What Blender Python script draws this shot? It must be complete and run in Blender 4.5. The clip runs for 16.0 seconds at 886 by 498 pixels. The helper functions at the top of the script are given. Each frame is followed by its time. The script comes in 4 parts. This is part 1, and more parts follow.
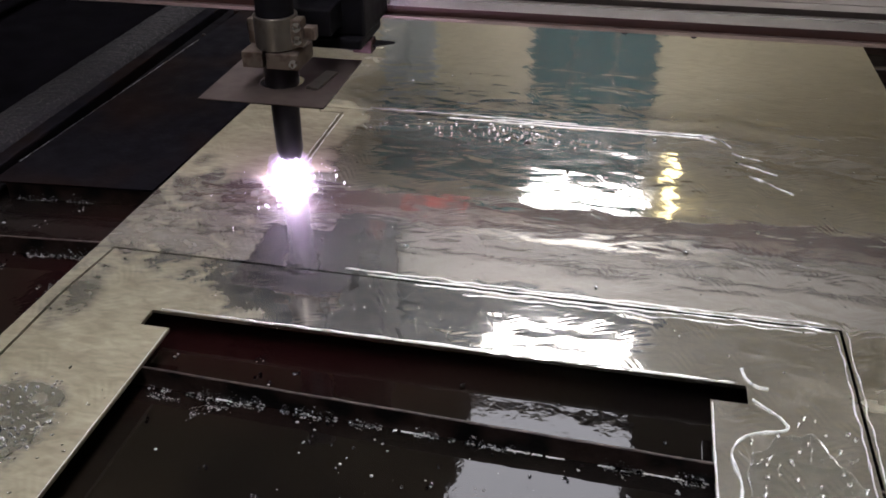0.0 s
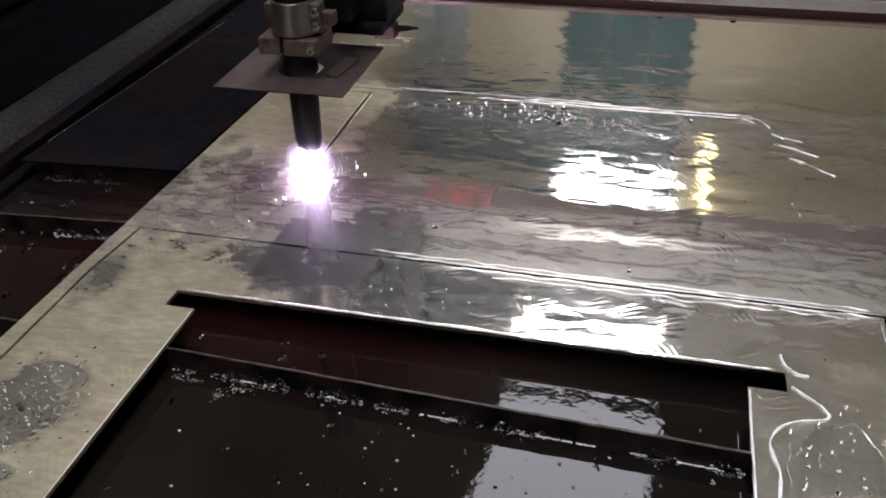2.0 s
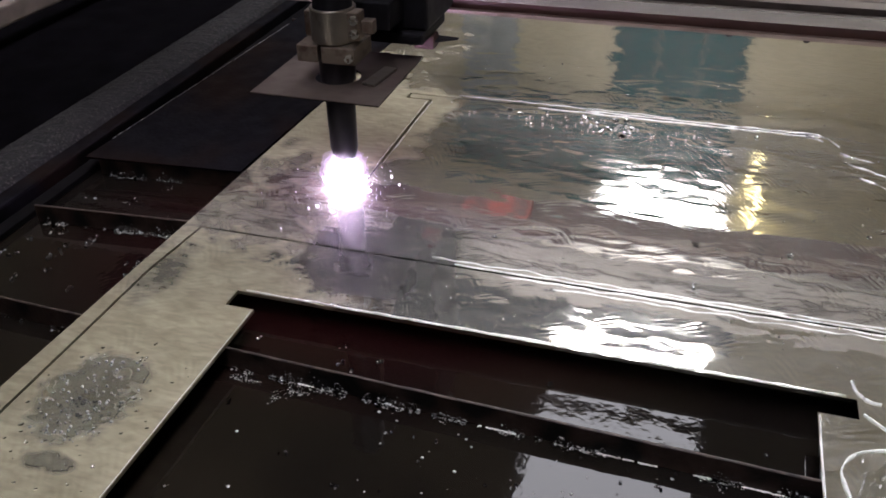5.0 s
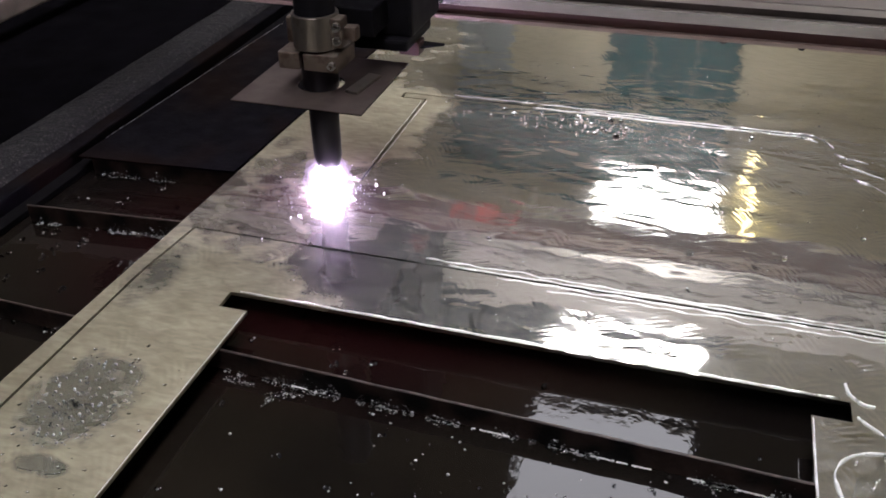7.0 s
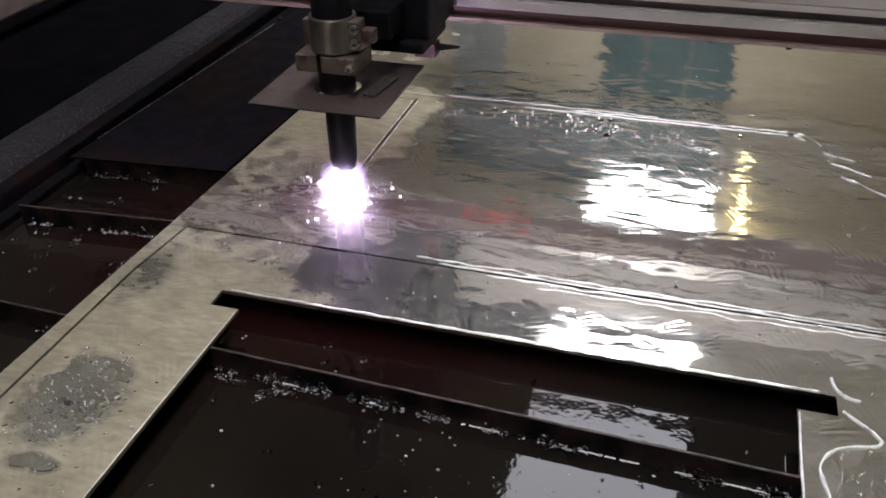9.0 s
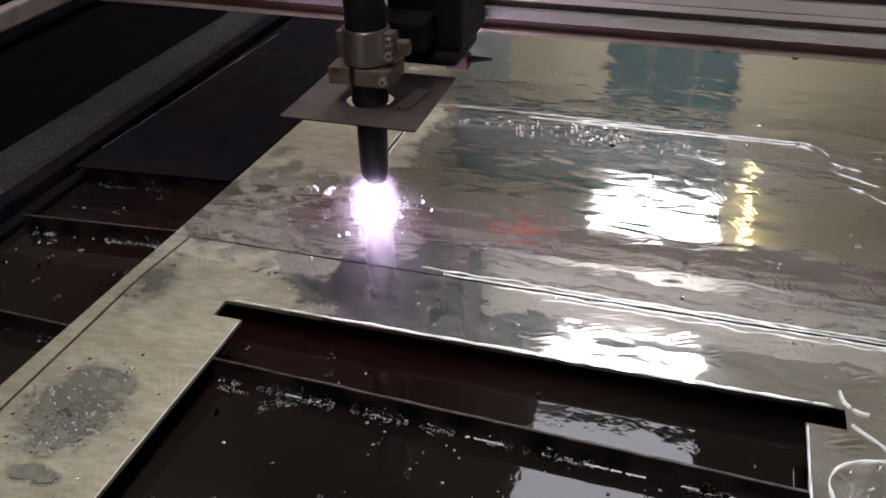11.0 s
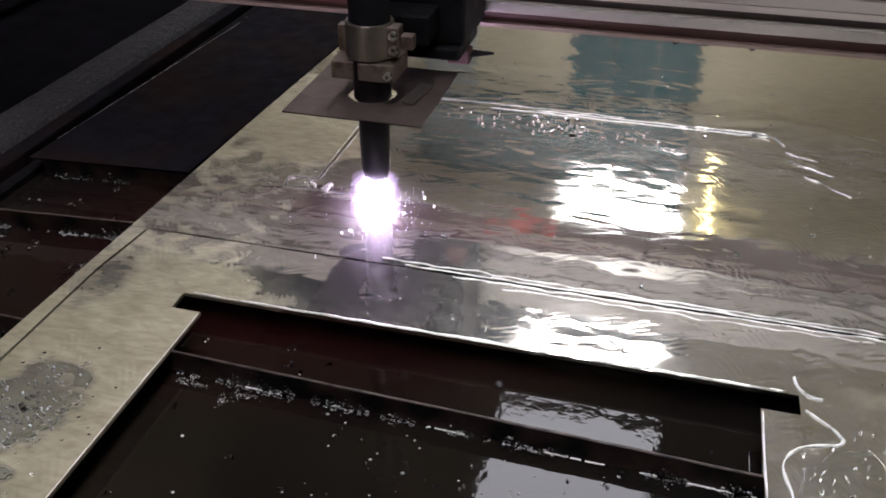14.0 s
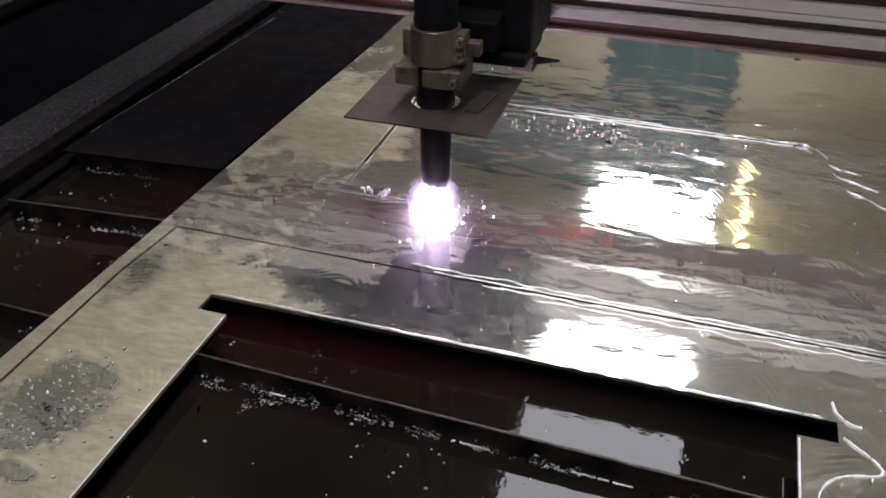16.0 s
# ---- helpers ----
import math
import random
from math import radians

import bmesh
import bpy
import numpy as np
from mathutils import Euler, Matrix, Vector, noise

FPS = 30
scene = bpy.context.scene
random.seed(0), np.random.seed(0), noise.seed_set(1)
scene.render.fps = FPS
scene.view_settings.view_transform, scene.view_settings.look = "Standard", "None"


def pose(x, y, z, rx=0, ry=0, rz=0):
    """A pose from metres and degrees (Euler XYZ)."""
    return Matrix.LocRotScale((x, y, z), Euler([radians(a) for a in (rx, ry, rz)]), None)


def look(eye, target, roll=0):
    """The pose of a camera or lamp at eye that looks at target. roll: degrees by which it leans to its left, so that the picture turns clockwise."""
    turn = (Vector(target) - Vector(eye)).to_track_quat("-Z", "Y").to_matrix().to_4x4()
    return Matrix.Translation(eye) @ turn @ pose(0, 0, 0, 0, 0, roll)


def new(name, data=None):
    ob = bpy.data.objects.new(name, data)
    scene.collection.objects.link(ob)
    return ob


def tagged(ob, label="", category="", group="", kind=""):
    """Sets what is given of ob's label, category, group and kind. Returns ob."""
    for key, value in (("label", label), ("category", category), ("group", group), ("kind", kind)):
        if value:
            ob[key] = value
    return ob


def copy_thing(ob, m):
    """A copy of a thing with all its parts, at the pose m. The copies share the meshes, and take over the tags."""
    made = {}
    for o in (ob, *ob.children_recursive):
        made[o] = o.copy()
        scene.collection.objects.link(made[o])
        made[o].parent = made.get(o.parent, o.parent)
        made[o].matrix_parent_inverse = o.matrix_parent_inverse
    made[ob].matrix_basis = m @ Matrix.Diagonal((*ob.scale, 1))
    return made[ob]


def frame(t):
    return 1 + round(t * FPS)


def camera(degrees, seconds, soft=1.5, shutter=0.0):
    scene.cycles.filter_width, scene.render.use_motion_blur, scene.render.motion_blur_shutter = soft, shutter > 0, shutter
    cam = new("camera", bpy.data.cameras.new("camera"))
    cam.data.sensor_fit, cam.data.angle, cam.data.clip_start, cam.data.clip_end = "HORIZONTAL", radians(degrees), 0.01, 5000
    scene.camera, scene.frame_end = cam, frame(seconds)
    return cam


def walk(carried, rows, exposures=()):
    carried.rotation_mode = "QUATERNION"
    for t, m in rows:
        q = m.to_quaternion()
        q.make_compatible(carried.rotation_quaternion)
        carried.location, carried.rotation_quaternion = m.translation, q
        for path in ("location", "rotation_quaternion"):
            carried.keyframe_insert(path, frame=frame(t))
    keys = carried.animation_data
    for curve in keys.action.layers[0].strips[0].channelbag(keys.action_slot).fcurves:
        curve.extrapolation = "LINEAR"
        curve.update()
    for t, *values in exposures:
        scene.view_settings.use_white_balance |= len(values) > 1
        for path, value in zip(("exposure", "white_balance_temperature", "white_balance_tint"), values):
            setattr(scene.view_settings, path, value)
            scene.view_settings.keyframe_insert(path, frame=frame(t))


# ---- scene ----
cam = camera(53.3, 16.0, soft=1.7)
PATH = [
    (0, (0.405, -0.556, 0.397), (0.042, 1.091, -0.679), -0.6),
    (0.5, (0.409, -0.547, 0.395), (0.022, 1.094, -0.681), -1.6),
    (1, (0.411, -0.544, 0.394), (0.017, 1.097, -0.68), -1.9),
    (1.5, (0.411, -0.545, 0.388), (0.0, 1.086, -0.694), -1.8),
    (2, (0.404, -0.545, 0.386), (-0.023, 1.069, -0.716), -1.6),
    (2.5, (0.402, -0.545, 0.382), (-0.073, 1.052, -0.724), -1.7),
    (3, (0.397, -0.546, 0.38), (-0.128, 1.054, -0.7), -2.0),
    (5.5, (0.388, -0.543, 0.383), (-0.126, 1.058, -0.7), -1.1),
    (6, (0.388, -0.542, 0.383), (-0.121, 1.056, -0.706), -1.0),
    (6.5, (0.387, -0.543, 0.385), (-0.115, 1.059, -0.702), -1.0),
    (7, (0.388, -0.541, 0.385), (-0.119, 1.058, -0.704), -1.0),
    (7.5, (0.387, -0.541, 0.386), (-0.116, 1.056, -0.708), -1.2),
    (8, (0.387, -0.542, 0.385), (-0.108, 1.057, -0.708), -0.9),
    (8.5, (0.393, -0.545, 0.384), (-0.114, 1.058, -0.7), -1.2),
    (8.7, (0.393, -0.545, 0.385), (-0.103, 1.059, -0.702), -1.0),
    (11, (0.392, -0.541, 0.384), (-0.118, 1.07, -0.685), -1.1),
    (11.5, (0.392, -0.539, 0.381), (-0.113, 1.07, -0.693), -1.2),
    (12, (0.395, -0.539, 0.381), (-0.095, 1.076, -0.693), -1.2),
    (12.5, (0.398, -0.538, 0.379), (-0.094, 1.078, -0.691), -1.4),
    (13, (0.4, -0.54, 0.379), (-0.093, 1.078, -0.688), -1.5),
    (13.5, (0.399, -0.541, 0.383), (-0.08, 1.081, -0.685), -1.4),
    (14, (0.396, -0.54, 0.383), (-0.038, 1.083, -0.703), -0.0),
    (14.5, (0.39, -0.529, 0.389), (-0.103, 1.086, -0.683), 0.2),
    (15, (0.39, -0.525, 0.386), (-0.125, 1.074, -0.699), -0.2),
    (15.5, (0.392, -0.525, 0.387), (-0.112, 1.077, -0.699), 0.2),
    (16, (0.391, -0.525, 0.386), (-0.104, 1.07, -0.713), 0.4),
]
walk(cam, [(t, look(eye, target, roll)) for t, eye, target, roll in PATH], exposures=[(0, 0.0, 5980, 18), (16, 0.0, 5980, 18)])

# ---- light ----
world = bpy.data.worlds.new("world")
scene.world = world
world.use_nodes = True
world.node_tree.nodes["Background"].inputs[0].default_value = (0.5, 0.5, 0.5, 1)
world.node_tree.nodes["Background"].inputs[1].default_value = 0.02

PANEL_GLOW = 10.2
ARC_GLOW = 460.0
HAZE_WET, HAZE_DRY = 0.18, 0.56


# ---- materials ----
THICK = 0.003
WATER_Z = -0.020


def material(name, base, rough=0.5, metal=0.0, vary=0.15, scale=40.0, bump=0.0, bump_scale=200.0, rough_vary=0.1, coat=0.0, dirt=None, dirt_amount=0.5, dirt_scale=12.0, stretch=(1, 1, 1), spec=0.5):
    """A surface with grain, patches of dirt and fine relief, in object metres."""
    m = bpy.data.materials.new(name)
    m.use_nodes = True
    nt = m.node_tree
    b = nt.nodes["Principled BSDF"]
    b.inputs["Metallic"].default_value = metal
    b.inputs["Coat Weight"].default_value = coat
    b.inputs["Coat Roughness"].default_value = 0.05
    b.inputs["Specular IOR Level"].default_value = spec
    coord = nt.nodes.new("ShaderNodeTexCoord")
    mapping = nt.nodes.new("ShaderNodeMapping")
    mapping.inputs["Scale"].default_value = stretch
    nt.links.new(coord.outputs["Object"], mapping.inputs["Vector"])

    def tex(s, detail=4.0):
        n = nt.nodes.new("ShaderNodeTexNoise")
        n.inputs["Scale"].default_value = s
        n.inputs["Detail"].default_value = detail
        nt.links.new(mapping.outputs[0], n.inputs["Vector"])
        return n.outputs[0]

    def ramp(src, lo, hi, a, c):
        r = nt.nodes.new("ShaderNodeMapRange")
        for i, v in enumerate((lo, hi, a, c), 1):
            r.inputs[i].default_value = v
        nt.links.new(src, r.inputs[0])
        return r.outputs[0]

    def mix(fac, a, c):
        n = nt.nodes.new("ShaderNodeMix")
        n.data_type = "RGBA"
        nt.links.new(fac, n.inputs[0])
        for k, v in ((6, a), (7, c)):
            if hasattr(v, "default_value"):
                nt.links.new(v, n.inputs[k])
            else:
                n.inputs[k].default_value = (*v, 1)
        return n.outputs[2]

    dark = tuple(c * (1 - vary) for c in base)
    light = tuple(min(1, c * (1 + vary)) for c in base)
    col = mix(ramp(tex(scale), 0.3, 0.7, 0, 1), dark, light)
    if dirt:
        col = mix(ramp(tex(dirt_scale, 8), 0.62 - 0.3 * dirt_amount, 0.75 - 0.3 * dirt_amount, 0, 1), col, dirt)
    nt.links.new(col, b.inputs["Base Color"])
    nt.links.new(ramp(tex(scale * 0.6 + 3), 0.3, 0.7, max(0.02, rough - rough_vary), min(1, rough + rough_vary)), b.inputs["Roughness"])
    if bump:
        bn = nt.nodes.new("ShaderNodeBump")
        bn.inputs["Strength"].default_value = 1.0
        bn.inputs["Distance"].default_value = bump
        nt.links.new(tex(bump_scale, 5), bn.inputs["Height"])
        nt.links.new(bn.outputs[0], b.inputs["Normal"])
    return m


def glowing(name, colour, strength):
    m = bpy.data.materials.new(name)
    m.use_nodes = True
    nt = m.node_tree
    nt.nodes.remove(nt.nodes["Principled BSDF"])
    e = nt.nodes.new("ShaderNodeEmission")
    e.inputs[0].default_value = (*colour, 1)
    e.inputs[1].default_value = strength
    nt.links.new(e.outputs[0], nt.nodes["Material Output"].inputs[0])
    return m


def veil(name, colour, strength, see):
    """A faint emission for the arc's glare: lets most of what lies behind through."""
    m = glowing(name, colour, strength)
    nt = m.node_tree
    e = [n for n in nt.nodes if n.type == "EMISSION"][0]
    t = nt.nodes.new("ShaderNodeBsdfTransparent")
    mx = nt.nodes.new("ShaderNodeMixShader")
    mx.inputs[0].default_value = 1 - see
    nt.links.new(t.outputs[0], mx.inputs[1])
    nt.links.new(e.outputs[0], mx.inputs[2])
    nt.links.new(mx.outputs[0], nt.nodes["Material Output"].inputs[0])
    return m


def aluminium_sheet():
    """Rolled aluminium under a rippling film of water; dull and streaked where it has dried."""
    m = bpy.data.materials.new("wet_aluminium")
    m.use_nodes = True
    nt = m.node_tree
    N, L = nt.nodes, nt.links
    b = N["Principled BSDF"]
    coord = N.new("ShaderNodeTexCoord")
    obj = coord.outputs["Object"]

    def noise_at(scale, stretch=(1, 1, 1), detail=3.0, turn=0.0, warp=0.0):
        mp = N.new("ShaderNodeMapping")
        mp.inputs["Scale"].default_value = stretch
        mp.inputs["Rotation"].default_value = (0, 0, turn)
        L.new(obj, mp.inputs["Vector"])
        n = N.new("ShaderNodeTexNoise")
        n.inputs["Scale"].default_value = scale
        n.inputs["Detail"].default_value = detail
        n.inputs["Distortion"].default_value = warp
        L.new(mp.outputs[0], n.inputs["Vector"])
        return n.outputs[0]

    def fit(src, lo, hi, a, c):
        r = N.new("ShaderNodeMapRange")
        for i, v in enumerate((lo, hi, a, c), 1):
            r.inputs[i].default_value = v
        L.new(src, r.inputs[0])
        return r.outputs[0]

    def calc(op, a, c):
        n = N.new("ShaderNodeMath")
        n.operation = op
        for k, v in enumerate((a, c)):
            if hasattr(v, "default_value"):
                L.new(v, n.inputs[k])
            else:
                n.inputs[k].default_value = v
        return n.outputs[0]

    sep = N.new("ShaderNodeSeparateXYZ")
    L.new(obj, sep.inputs[0])
    # dry towards the sheet's free edge, wet where the water was thrown or stands in spots
    across = fit(sep.outputs[0], 0.10, 0.18, 0.34, -0.30)
    near = fit(sep.outputs[1], -0.02, 0.03, 0.10, 0.0)
    patches = fit(noise_at(9.0, (1, 1.6, 1), 6, 0.2, 0.9), 0.0, 1.0, 0.22, 0.78)
    fine = noise_at(45.0, (1, 1.3, 1), 4, 0.2, 0.5)
    band = calc("MULTIPLY", fit(sep.outputs[1], 0.135, 0.170, -0.28, 0.0), fit(sep.outputs[1], -0.062, -0.040, 0.0, 1.0))
    far = fit(sep.outputs[1], 0.30, 0.36, 0.0, -0.32)
    corner = calc("MULTIPLY", fit(sep.outputs[0], 0.46, 0.54, 0, 0.14), fit(sep.outputs[1], -0.06, -0.03, 1, 0))
    dryness = calc("ADD", calc("ADD", patches, calc("ADD", across, calc("ADD", near, calc("ADD", band, calc("ADD", far, corner))))), fit(fine, 0.3, 0.7, -0.08, 0.08))

    def spot(x, y, rx, ry):
        px = calc("DIVIDE", calc("SUBTRACT", sep.outputs[0], x), rx)
        py = calc("DIVIDE", calc("SUBTRACT", sep.outputs[1], y), ry)
        r = calc("ADD", calc("MULTIPLY", px, px), calc("MULTIPLY", py, py))
        r = calc("ADD", r, fit(fine, 0.2, 0.8, -0.9, 0.9))
        return fit(r, 0.05, 1.35, 1, 0)

    spots = calc("MAXIMUM", spot(0.036, -0.207, 0.033, 0.043), spot(0.050, -0.262, 0.016, 0.008))
    spots = calc("MAXIMUM", spots, calc("MULTIPLY", spot(0.006, -0.070, 0.018, 0.040), 0.5))
    spots = calc("MAXIMUM", spots, calc("MULTIPLY", spot(0.004, 0.168, 0.012, 0.014), 0.55))
    spots = calc("MAXIMUM", spots, calc("MULTIPLY", spot(0.026, 0.138, 0.010, 0.026), 0.55))
    spots = calc("MAXIMUM", spots, spot(0.15, -0.03, 0.06, 0.018))
    dry = calc("MULTIPLY", fit(dryness, 0.43, 0.68, 0, 1), calc("SUBTRACT", 1.0, calc("MULTIPLY", spots, 0.85)))
    wet = calc("SUBTRACT", 1.0, dry)
    grain = noise_at(700.0, (1, 0.15, 1), 2)
    mottle = noise_at(120.0, (0.6, 1.5, 1), 4, 0.3, 0.5)
    b.inputs["Metallic"].default_value = 1.0
    b.inputs["Roughness"].default_value = 0.06
    b.inputs["Base Color"].default_value = (0.87, 0.86, 0.79, 1)
    haze = N.new("ShaderNodeBsdfPrincipled")
    haze.inputs["Metallic"].default_value = 1.0
    L.new(calc("ADD", fit(mottle, 0.3, 0.7, 0.42, 0.50), fit(dry, 0, 1, 0.0, 0.06)), haze.inputs["Roughness"])
    mx = N.new("ShaderNodeMix")
    mx.data_type = "RGBA"
    mx.inputs[6].default_value = (0.68, 0.665, 0.62, 1)
    mx.inputs[7].default_value = (0.82, 0.755, 0.56, 1)
    L.new(dry, mx.inputs[0])
    st = N.new("ShaderNodeMix")
    st.data_type = "RGBA"
    st.blend_type = "MULTIPLY"
    st.inputs[0].default_value = 1.0
    L.new(mx.outputs[2], st.inputs[6])
    tone = N.new("ShaderNodeMix")
    tone.data_type = "RGBA"
    tone.inputs[6].default_value = (0.80, 0.79, 0.78, 1)
    tone.inputs[7].default_value = (1, 1, 1, 1)
    L.new(fit(noise_at(14, (1, 2, 1), 6, 0.5, 0.6), 0.35, 0.65, 0, 1), tone.inputs[0])
    tide = fit(calc("ABSOLUTE", calc("SUBTRACT", dry, 0.45), 0.0), 0.0, 0.35, 0.72, 1.0)
    marked = N.new("ShaderNodeVectorMath")
    marked.operation = "SCALE"
    L.new(tone.outputs[2], marked.inputs[0])
    L.new(tide, marked.inputs["Scale"])
    L.new(marked.outputs[0], st.inputs[7])
    L.new(st.outputs[2], haze.inputs["Base Color"])
    both = N.new("ShaderNodeMixShader")
    L.new(b.outputs[0], both.inputs[1])
    L.new(haze.outputs[0], both.inputs[2])
    L.new(both.outputs[0], N["Material Output"].inputs[0])
    # long swell of the film and short ripples
    swell = noise_at(16.0, (0.9, 1.7, 1), 2, -0.12, 0.3)
    ripple = noise_at(46.0, (0.75, 1.25, 1), 0.6, -0.35, 0.7)
    b1, b2, b3, b4 = (N.new("ShaderNodeBump") for _ in range(4))
    # swirled rolling marks: bundles of fine curved strokes, leaning one way or the other from cell to cell
    cells = N.new("ShaderNodeTexVoronoi")
    cells.voronoi_dimensions = "2D"
    cells.feature = "F1"
    cells.inputs["Scale"].default_value = 36.0
    cells.inputs["Randomness"].default_value = 0.45
    cmap = N.new("ShaderNodeMapping")
    cmap.inputs["Scale"].default_value = (1.0, 0.8, 1)
    cmap.inputs["Rotation"].default_value = (0, 0, 0.35)
    L.new(obj, cmap.inputs["Vector"])
    L.new(cmap.outputs[0], cells.inputs["Vector"])
    local = N.new("ShaderNodeVectorMath")
    local.operation = "SUBTRACT"
    L.new(cmap.outputs[0], local.inputs[0])
    L.new(cells.outputs["Position"], local.inputs[1])
    side = N.new("ShaderNodeSeparateXYZ")
    L.new(local.outputs[0], side.inputs[0])
    tint = N.new("ShaderNodeSeparateColor")
    L.new(cells.outputs["Color"], tint.inputs[0])
    lean = calc("SUBTRACT", calc("MULTIPLY", calc("GREATER_THAN", tint.outputs[0], 0.5), 1.5), 0.85)
    along = calc("ADD", side.outputs[1], calc("MULTIPLY", lean, side.outputs[0]))
    along = calc("ADD", along, calc("MULTIPLY", calc("MULTIPLY", side.outputs[0], side.outputs[0]), 14.0))
    stroke = calc("SINE", calc("MULTIPLY", along, 2 * math.pi / 0.0052), 0.0)
    inside_cell = fit(cells.outputs["Distance"], 0.22, 0.52, 1, 0)
    rings = calc("MULTIPLY", calc("MULTIPLY", stroke, inside_cell), fit(tint.outputs[1], 0.0, 1.0, 0.35, 1.0))
    share = calc("ADD", fit(sep.outputs[1], 0.28, 0.36, 0.0, -0.10), fit(dry, 0, 1, HAZE_WET, HAZE_DRY))
    share = calc("ADD", share, calc("ADD", fit(mottle, 0.3, 0.7, -0.09, 0.09), calc("MULTIPLY", rings, fit(dry, 0, 1, 0.10, 0.025))))
    share = calc("ADD", share, fit(sep.outputs[1], -0.012, 0.012, -0.06, 0.0))
    L.new(share, both.inputs[0])
    for bn, src, d in ((b4, rings, 0.0000095), (b1, swell, 0.00074), (b2, ripple, 0.00014), (b3, grain, 0.000003)):
        bn.inputs["Strength"].default_value = 1.0
        bn.inputs["Distance"].default_value = d
        L.new(src, bn.inputs["Height"])
    damp = fit(wet, 0, 1, 0.10, 1.0)
    L.new(damp, b1.inputs["Strength"])
    L.new(damp, b2.inputs["Strength"])
    L.new(damp, b4.inputs["Strength"])
    L.new(b1.outputs[0], b2.inputs["Normal"])
    L.new(b2.outputs[0], b4.inputs["Normal"])
    L.new(b4.outputs[0], b3.inputs["Normal"])
    L.new(b3.outputs[0], b.inputs["Normal"])
    L.new(b1.outputs[0], haze.inputs["Normal"])
    return m


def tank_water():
    """Almost black rusty water; the arc's red glow is painted in towards mid-tank."""
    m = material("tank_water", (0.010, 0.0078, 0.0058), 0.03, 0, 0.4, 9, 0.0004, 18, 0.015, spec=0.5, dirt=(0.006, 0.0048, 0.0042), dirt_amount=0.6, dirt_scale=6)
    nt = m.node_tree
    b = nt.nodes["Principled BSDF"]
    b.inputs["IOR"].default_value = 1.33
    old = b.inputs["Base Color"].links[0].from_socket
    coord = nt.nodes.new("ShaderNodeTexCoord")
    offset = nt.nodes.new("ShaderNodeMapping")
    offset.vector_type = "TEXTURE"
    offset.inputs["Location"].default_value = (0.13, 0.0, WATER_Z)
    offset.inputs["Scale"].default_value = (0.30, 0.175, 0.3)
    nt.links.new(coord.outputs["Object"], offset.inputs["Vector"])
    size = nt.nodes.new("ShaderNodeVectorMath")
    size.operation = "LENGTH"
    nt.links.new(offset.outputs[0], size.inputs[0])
    arc_red = nt.nodes.new("ShaderNodeMapRange")
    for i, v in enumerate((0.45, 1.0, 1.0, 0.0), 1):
        arc_red.inputs[i].default_value = v
    nt.links.new(size.outputs["Value"], arc_red.inputs[0])
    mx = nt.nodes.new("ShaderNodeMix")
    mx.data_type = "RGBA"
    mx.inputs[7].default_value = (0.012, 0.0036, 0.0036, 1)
    nt.links.new(arc_red.outputs[0], mx.inputs[0])
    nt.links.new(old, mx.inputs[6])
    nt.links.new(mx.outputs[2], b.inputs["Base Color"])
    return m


def clear_water():
    m = bpy.data.materials.new("clear_water")
    m.use_nodes = True
    b = m.node_tree.nodes["Principled BSDF"]
    b.inputs["Base Color"].default_value = (0.95, 0.97, 0.98, 1)
    b.inputs["Roughness"].default_value = 0.02
    b.inputs["IOR"].default_value = 1.33
    b.inputs["Transmission Weight"].default_value = 1.0
    return m


M_SHEET = aluminium_sheet()
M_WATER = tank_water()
M_CLEAR = clear_water()
M_SLATEDGE = material("pale_slat_edge", (0.055, 0.038, 0.032), 0.45, 0.3, 0.5, 120, 0.0004, 200, 0.1, dirt=(0.02, 0.014, 0.012), dirt_amount=0.45, dirt_scale=70)
# pale opaque white that puts the wet rims' highlights into the colour
M_RIMGLINT = material("rim_glint", (0.80, 0.80, 0.76), 0.22, 0, 0.1, 200)
M_SLAT = material("rusty_slat", (0.034, 0.022, 0.018), 0.42, 0.4, 0.4, 120, 0.0006, 160, 0.15, dirt=(0.005, 0.004, 0.004), dirt_scale=30, spec=0.2)
M_RAIL = material("gritty_rail", (0.010, 0.009, 0.010), 0.8, 0.0, 0.95, 700, 0.0012, 500, 0.1, dirt=(0.055, 0.050, 0.047), dirt_amount=0.22, dirt_scale=380, spec=0.2)
M_TANK = material("tank_steel", (0.0045, 0.0040, 0.0055), 0.8, 0.0, 0.5, 60, 0.0004, 200, 0.12, dirt=(0.008, 0.0045, 0.0040), dirt_scale=9, spec=0.04)
M_BEAM = material("beam_aluminium", (0.52, 0.48, 0.43), 0.55, 0.5, 0.06, 30, 0.00003, 300, 0.06, dirt=(0.40, 0.36, 0.32), dirt_amount=0.3, dirt_scale=15, stretch=(0.1, 1, 1))
M_BAND = material("smooth_band", (0.74, 0.70, 0.64), 0.2, 0.75, 0.05, 30, 0.00002, 60, 0.05, stretch=(0.1, 1, 1))
M_BEAMDARK = material("slot_dark", (0.06, 0.045, 0.04), 0.6, 0.3, 0.3, 50)
M_LIP = material("lip_metal", (0.25, 0.185, 0.155), 0.4, 0.3, 0.2, 40)
M_BLACK = material("black_plastic", (0.005, 0.0045, 0.006), 0.55, 0, 0.4, 80, 0.0001, 400, spec=0.12)
M_BARREL = material("torch_barrel", (0.009, 0.007, 0.010), 0.4, 0.5, 0.35, 60, 0.0001, 300, stretch=(1, 1, 0.2))
